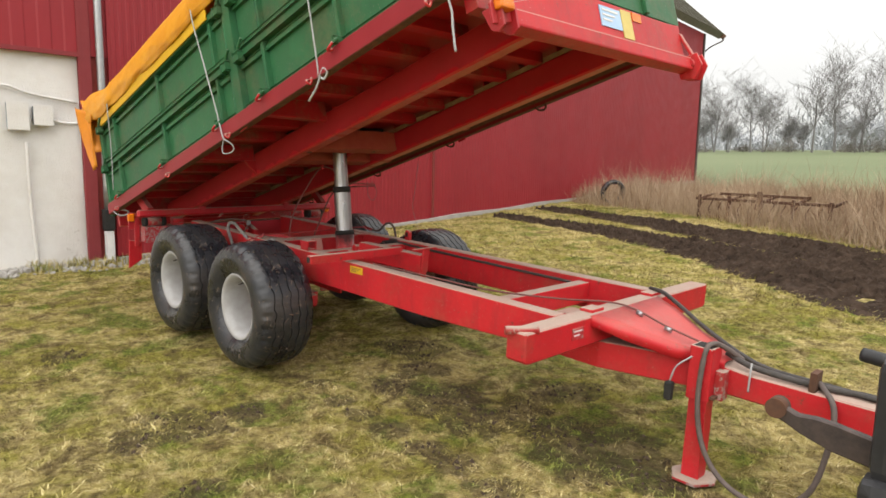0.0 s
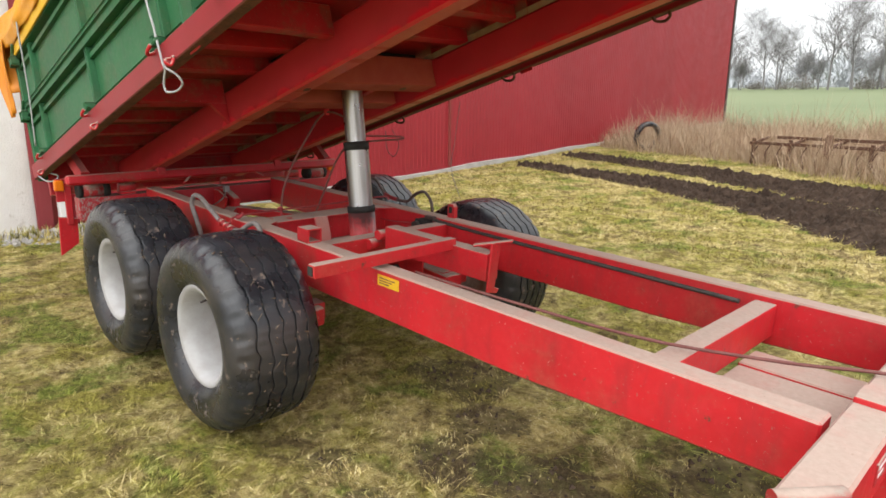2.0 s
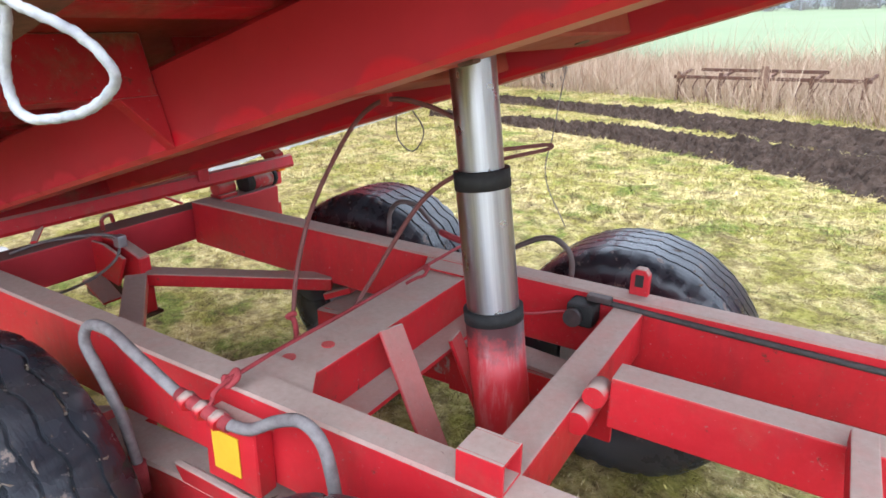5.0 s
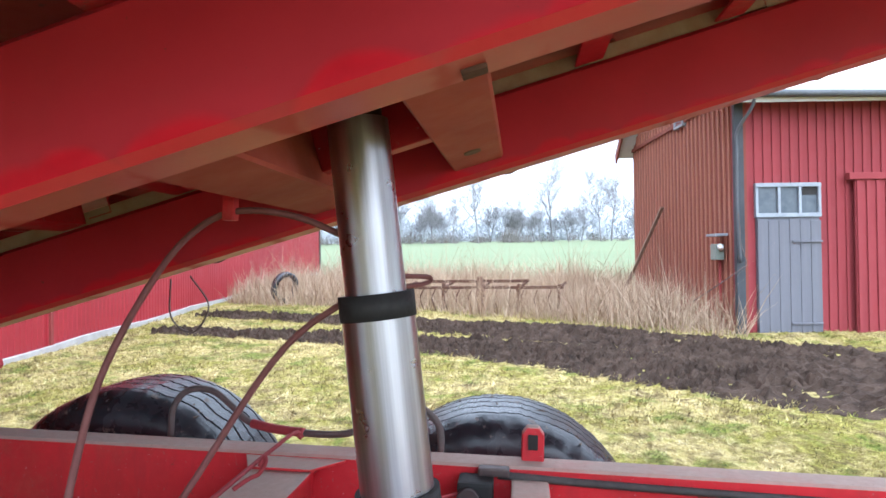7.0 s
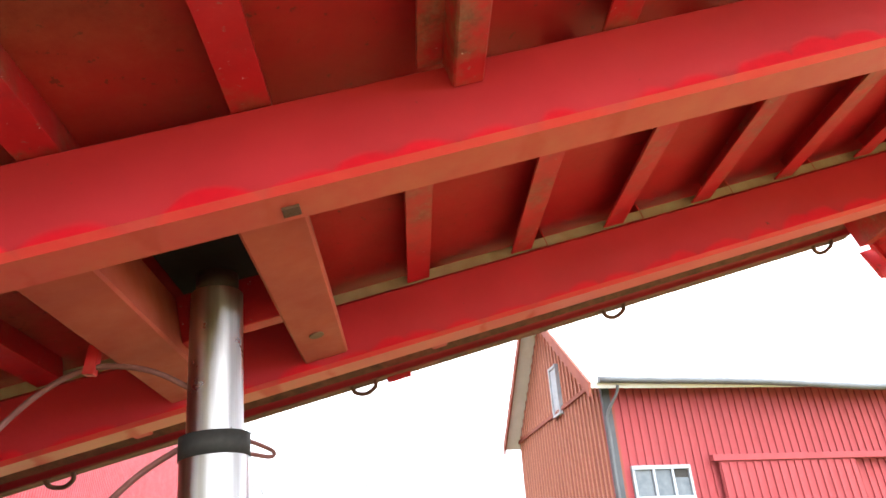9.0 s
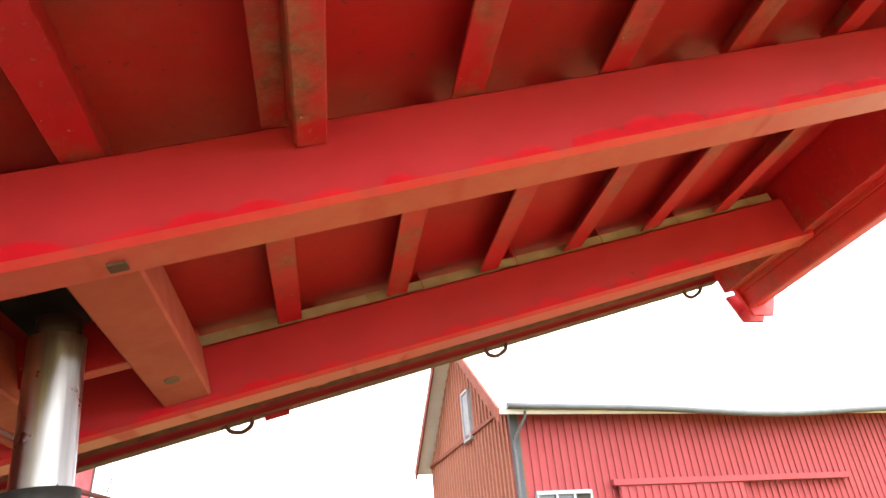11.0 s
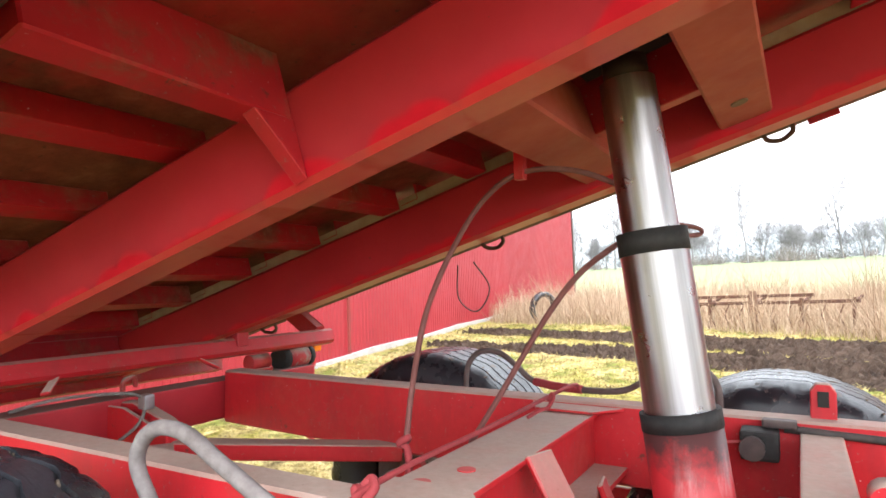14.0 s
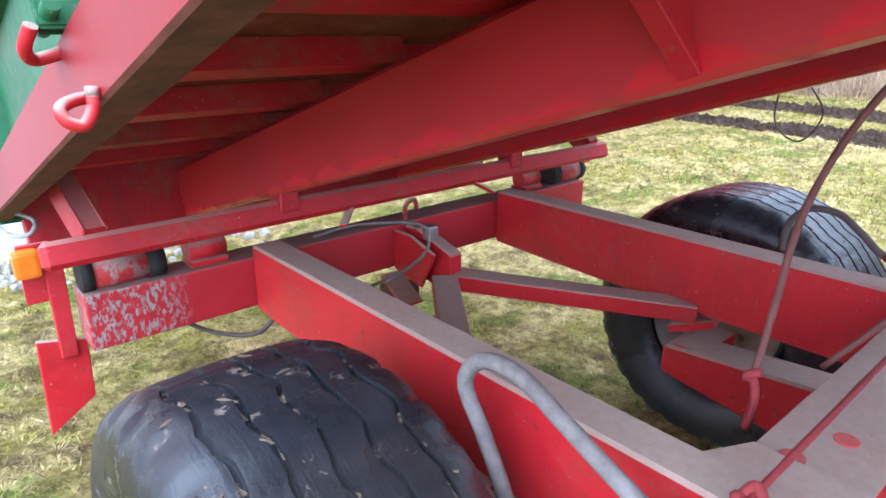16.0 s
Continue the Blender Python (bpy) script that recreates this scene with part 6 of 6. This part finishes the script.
def off_mud(pts):
    """Keeps the blades that stand outside the churned tracks."""
    xy = np.array(pts)[:, :2]
    keep = np.ones(len(xy), bool)
    for line, w0, w1, _ in TRACKS:
        pp = spline(line, 12)
        for i, p in enumerate(pp):
            r = (w0 + (w1 - w0) * i / len(pp)) * 0.50
            keep &= np.hypot(xy[:, 0] - p.x, xy[:, 1] - p.y) > r
    return [p for p, k in zip(pts, keep) if k]


near = turf_spots(300000, 1, -5.0, 5.6, -3.6, 4.2, 0.95)
blades("grass", near, 0.010, 0.026, 0.0024, BLADES, 2.4, "short mossy grass with yellow dead blades", "grass", 2, joints=2, swirl=True)
mid_ = off_mud(turf_spots(110000, 3, -6.6, 7.5, 4.0, 12.6, 0.9))
blades("grass", mid_, 0.015, 0.055, 0.0055, BLADES, 1.2, "yellow-green rough grass by mud tracks", "grass", 4, swirl=True)
side_ = turf_spots(30000, 8, -5.2, 0.0, -7.0, -3.0, 0.9)
blades("grass", side_, 0.015, 0.05, 0.004, BLADES, 0.9, "short mossy grass near the plastered wall", "grass", 9)


def soil_crumbs():
    """Loose clods on the bare patches, each a lopsided eight-faced crumb."""
    rng = random.Random(31)
    verts, faces, made = [], [], 0
    while made < 600:
        x, y = rng.uniform(-1.2, 3.8), rng.uniform(-2.6, 1.1)
        if bare(x, y) < 0.30 + 0.5 * rng.random():
            continue
        r = 0.004 + 0.014 * rng.random() ** 2
        z, b = ground_z(x, y) + r * 0.25, len(verts)
        for d in ((1, 0, 0), (0, 1, 0), (-1, 0, 0), (0, -1, 0), (0, 0, 1), (0, 0, -1)):
            verts.append(tuple(c + r * (k + rng.uniform(-0.35, 0.35)) for c, k in zip((x, y, z), d)))
        faces += [(b + k, b + (k + 1) % 4, b + 4) for k in range(4)] + [(b + (k + 1) % 4, b + k, b + 5) for k in range(4)]
        made += 1
    me = bpy.data.meshes.new("soil_crumbs")
    me.from_pydata(verts, [], faces)
    me.materials.append(CRUMB)
    return tagged(new("soil_crumbs", me), "loose dark soil crumbs on bare turf patches", "soil", kind="stuff")


soil_crumbs()


def reed_spots(n, seed):
    rng = random.Random(seed)
    out = []
    while len(out) < n:
        x, y = rng.uniform(-7.2, 3.75), rng.uniform(8.4, 18.5)
        front = 12.0 - (0.27 if x < -2.2 else 0.64) * (x + 2.2)
        front += 0.35 * noise.noise(Vector((x * 1.3, 2, 2)))
        if x < -5.2 - 0.1 * y or y < front or (x > 3.1 and y > 9.4 and rng.random() < 0.5):
            continue
        if rng.random() > 1.15 - 0.09 * (y - front):
            continue
        out.append((x, y, ground_z(x, y) - 0.02))
    return out


rs = reed_spots(24000, 6)
blades("reeds", rs, 0.15, 0.72, 0.0055, REED, 0.7, "tall dry straw-coloured reeds at field edge", "reeds", 7, joints=2, uneven=0.75)
blades("reeds", reed_spots(3000, 16), 0.5, 1.15, 0.0045, REED, 0.5, "taller bleached reed stalks at field edge", "reeds", 17, joints=2, uneven=0.8)
blades("weeds", [(random.Random(i).uniform(-5.4, -4.9), random.Random(i + 500).uniform(-1.3, 0.3), -0.09) for i in range(700)], 0.03, 0.16, 0.006, BLADES, 0.6, "green weeds at the foot of a wall", "weeds", 12, joints=2)


def harrow():
    ob = thing("old_harrow", "rusty abandoned harrow frame standing in dry reeds", "harrow", m=wall_pose((-1.95, 12.0), (1.35, 10.9)) @ pose(0, 0, 0.10))
    part("long_rail", bar((0, 0, 0.62), (3.4, 0.05, 0.66), 0.07, 0.06), RUST, ob)
    part("long_rail", bar((0.3, 0.45, 0.74), (2.6, 0.45, 0.76), 0.06, 0.06), RUST, ob)
    for x in (0.05, 0.9, 1.72, 2.5, 3.3):
        part("post", bar((x, 0.02, 0.0), (x + 0.03, 0.02, 0.72), 0.07, 0.05), RUST, ob)
        part("cross_bar", bar((x, 0.0, 0.6), (x + 0.02, 0.5, 0.73), 0.05, 0.05), RUST, ob)
    for i in range(12):
        x = 0.2 + i * 0.27
        part("tine", tube([(x, 0.02, 0.6), (x - 0.05, -0.04, 0.42), (x + 0.03, -0.07, 0.22), (x + 0.02, -0.02, 0.05)], 0.014, 6, 4), RUST, ob)
    part("head_plate", prism([(1.64, 0.45), (1.84, 0.45), (1.80, 0.86), (1.68, 0.86)], "y", -0.03, 0.0, 0.004), OLD_WOOD, ob)
    return ob


harrow()
old = thing("discarded_wheel", "dark old wheel lying in reeds by barn", "wheel")
part("ring", lathe([(-0.06, 0.26), (-0.08, 0.32), (-0.05, 0.37), (0.05, 0.37), (0.08, 0.32), (0.06, 0.26)], 36, closed=True), TYRE, old, m=pose(-4.97, 13.2, 0.69, 10, 0, 60))


def bare_tree(name, seed, height, spread, label):
    """A bare winter tree: tapering trunk, limbs and fine twigs in a rounded crown."""
    rng = random.Random(seed)
    ob = thing(name, label, "tree", "trees along the field")
    verts = {True: [], False: []}
    faces = {True: [], False: []}

    def stick(wood, p, q, r0, r1, sides):
        d = (q - p).normalized()
        s = d.cross(Vector((0.3, 0.9, 0.1))).normalized()
        u = s.cross(d)
        vs, b = verts[wood], len(verts[wood])
        for c, r in ((p, r0), (q, r1)):
            for k in range(sides):
                vs.append(c + (s * math.cos(6.283 * k / sides) + u * math.sin(6.283 * k / sides)) * r)
        for k in range(sides):
            faces[wood].append((b + k, b + (k + 1) % sides, b + sides + (k + 1) % sides, b + sides + k))

    def grow(p, d, length, r, order):
        segs = 4 if order < 2 else 3
        for i in range(segs):
            d = (d + Vector((rng.gauss(0, 0.17), rng.gauss(0, 0.17), 0.09 if order < 2 else 0.02))).normalized()
            q = p + d * length / segs
            r2 = r * 0.82
            stick(order < 2, p, q, r, r2, 6 if order < 2 else 3)
            p, r = q, r2
            if order < 4:
                kids = (2 if i > 0 else 0) if order == 0 else (1 if order == 3 else 2)
                for _ in range(kids):
                    a = rng.uniform(0, 6.283)
                    out = Vector((math.cos(a), math.sin(a), rng.uniform(0.2, 0.9) if order < 2 else rng.uniform(-0.2, 0.7)))
                    grow(p, (d * 0.5 + out * spread).normalized(), length * (rng.uniform(0.45, 0.68) if order < 2 else rng.uniform(0.55, 0.85)), max(r * 0.55, height * 0.0014), order + 1)

    stems = rng.choice((1, 2, 3))
    for k in range(stems):
        grow(Vector((rng.uniform(-0.5, 0.5) * (stems > 1), rng.uniform(-0.5, 0.5), 0)), Vector((rng.uniform(-0.15, 0.15), 0, 1)), height * rng.uniform(0.55, 0.68), height * 0.017, 0)
    for wood, part_name in ((True, "trunk"), (False, "crown")):
        me = bpy.data.meshes.new(part_name)
        me.from_pydata(verts[wood], [], faces[wood])
        me.materials.append(BARK)
        o = new(part_name, me)
        o.parent = ob
    return ob


def field_z(y):
    return (rise(y) if y < 130 else rise(130) - 0.004 * (y - 130)) - 0.05


kinds = [bare_tree("bare_tree", 1, 7.6, 0.75, "bare grey deciduous tree at the far field edge"),
         bare_tree("bare_tree", 2, 10.5, 0.65, "tall bare grey tree at the far field edge"),
         bare_tree("bare_tree", 11, 5.6, 0.62, "broad bare grey tree at the far field edge")]
TREE_LINE = [(-45, 0), (-43.2, 0), (-41.6, 0), (-40, 2), (-35, 1), (-33.6, 1), (-31, 2), (-29.6, 0), (-26.6, 1), (-22.5, 1), (-21, 1), (-19.5, 0), (-15.5, 0), (-13.8, 1), (-2.6, 0), (-1.0, 2), (4.5, 0), (6, 2), (16, 1), (-17, 2), (-12, 2), (-10.5, 0), (-4.5, 2), (0.8, 0), (3, 2), (8.5, 2), (11, 0), (-24.5, 0), (-37.5, 2), (-47, 2)]
rng = random.Random(4)
used = set()
tree_spots = [(x + rng.uniform(-1.5, 1.5), rng.uniform(103, 114), rng.choice((0, 0, 1, 2, 2))) for x in range(-84, 26, 7)]
tree_spots += [(x + rng.uniform(-0.6, 0.6), rng.uniform(104, 110), k) for x, k in TREE_LINE]
for x, y, k in tree_spots:
    sc = rng.uniform(0.75, 1.05)
    m = Matrix.Translation((x, y, field_z(y))) @ Matrix.Rotation(rng.uniform(0, 6.28), 4, "Z") @ Matrix.Diagonal((sc, sc, sc * rng.uniform(0.85, 1.1), 1))
    if k not in used:
        used.add(k)
        kinds[k].matrix_basis = m
    else:
        o = copy_thing(kinds[k], Matrix.Identity(4))
        o.matrix_basis = m


def thicket(name, x0, x1, y0, y1, clumps, twigs, size, wid, material, label, seed):
    """Rounded clumps of crossing twigs, of many sizes, run together into a ragged wood."""
    rg = np.random.default_rng(seed)
    cx, cy = rg.uniform(x0, x1, clumps), rg.uniform(y0, y1, clumps)
    cr = size * rg.uniform(0.35, 1.0, clumps) ** 1.3
    verts, n = [], 0
    for x, y, r in zip(cx, cy, cr):
        m = int(twigs * (r / size) ** 1.5) + 20
        a = rg.normal(0, 0.42, (m, 3)) * r
        a[:, 2] = np.abs(a[:, 2]) * 1.15
        d = rg.normal(0, 1, (m, 3))
        d[:, 2] = np.abs(d[:, 2]) + 0.5
        d /= np.linalg.norm(d, axis=1)[:, None]
        ln = r * rg.uniform(0.15, 0.45, m)[:, None]
        base = a + [x, y, field_z(y)]
        side = np.stack([np.ones(m), rg.normal(0, 0.3, m), rg.normal(0, 0.3, m)], 1) * wid
        verts.append(np.stack([base - side, base + side, base + d * ln], 1).reshape(-1, 3))
        n += m
    v = np.concatenate(verts)
    me = bpy.data.meshes.new(name)
    me.from_pydata(v.tolist(), [], np.arange(3 * n).reshape(-1, 3).tolist())
    me.materials.append(material)
    return tagged(new(name, me), label, "woods", kind="stuff")


thicket("hedge", -85, 26, 102, 114, 80, 420, 2.3, 0.03, HEDGE, "low tangled hedge along the far field edge", 21)
# the far woods carry their haze in the twig colour
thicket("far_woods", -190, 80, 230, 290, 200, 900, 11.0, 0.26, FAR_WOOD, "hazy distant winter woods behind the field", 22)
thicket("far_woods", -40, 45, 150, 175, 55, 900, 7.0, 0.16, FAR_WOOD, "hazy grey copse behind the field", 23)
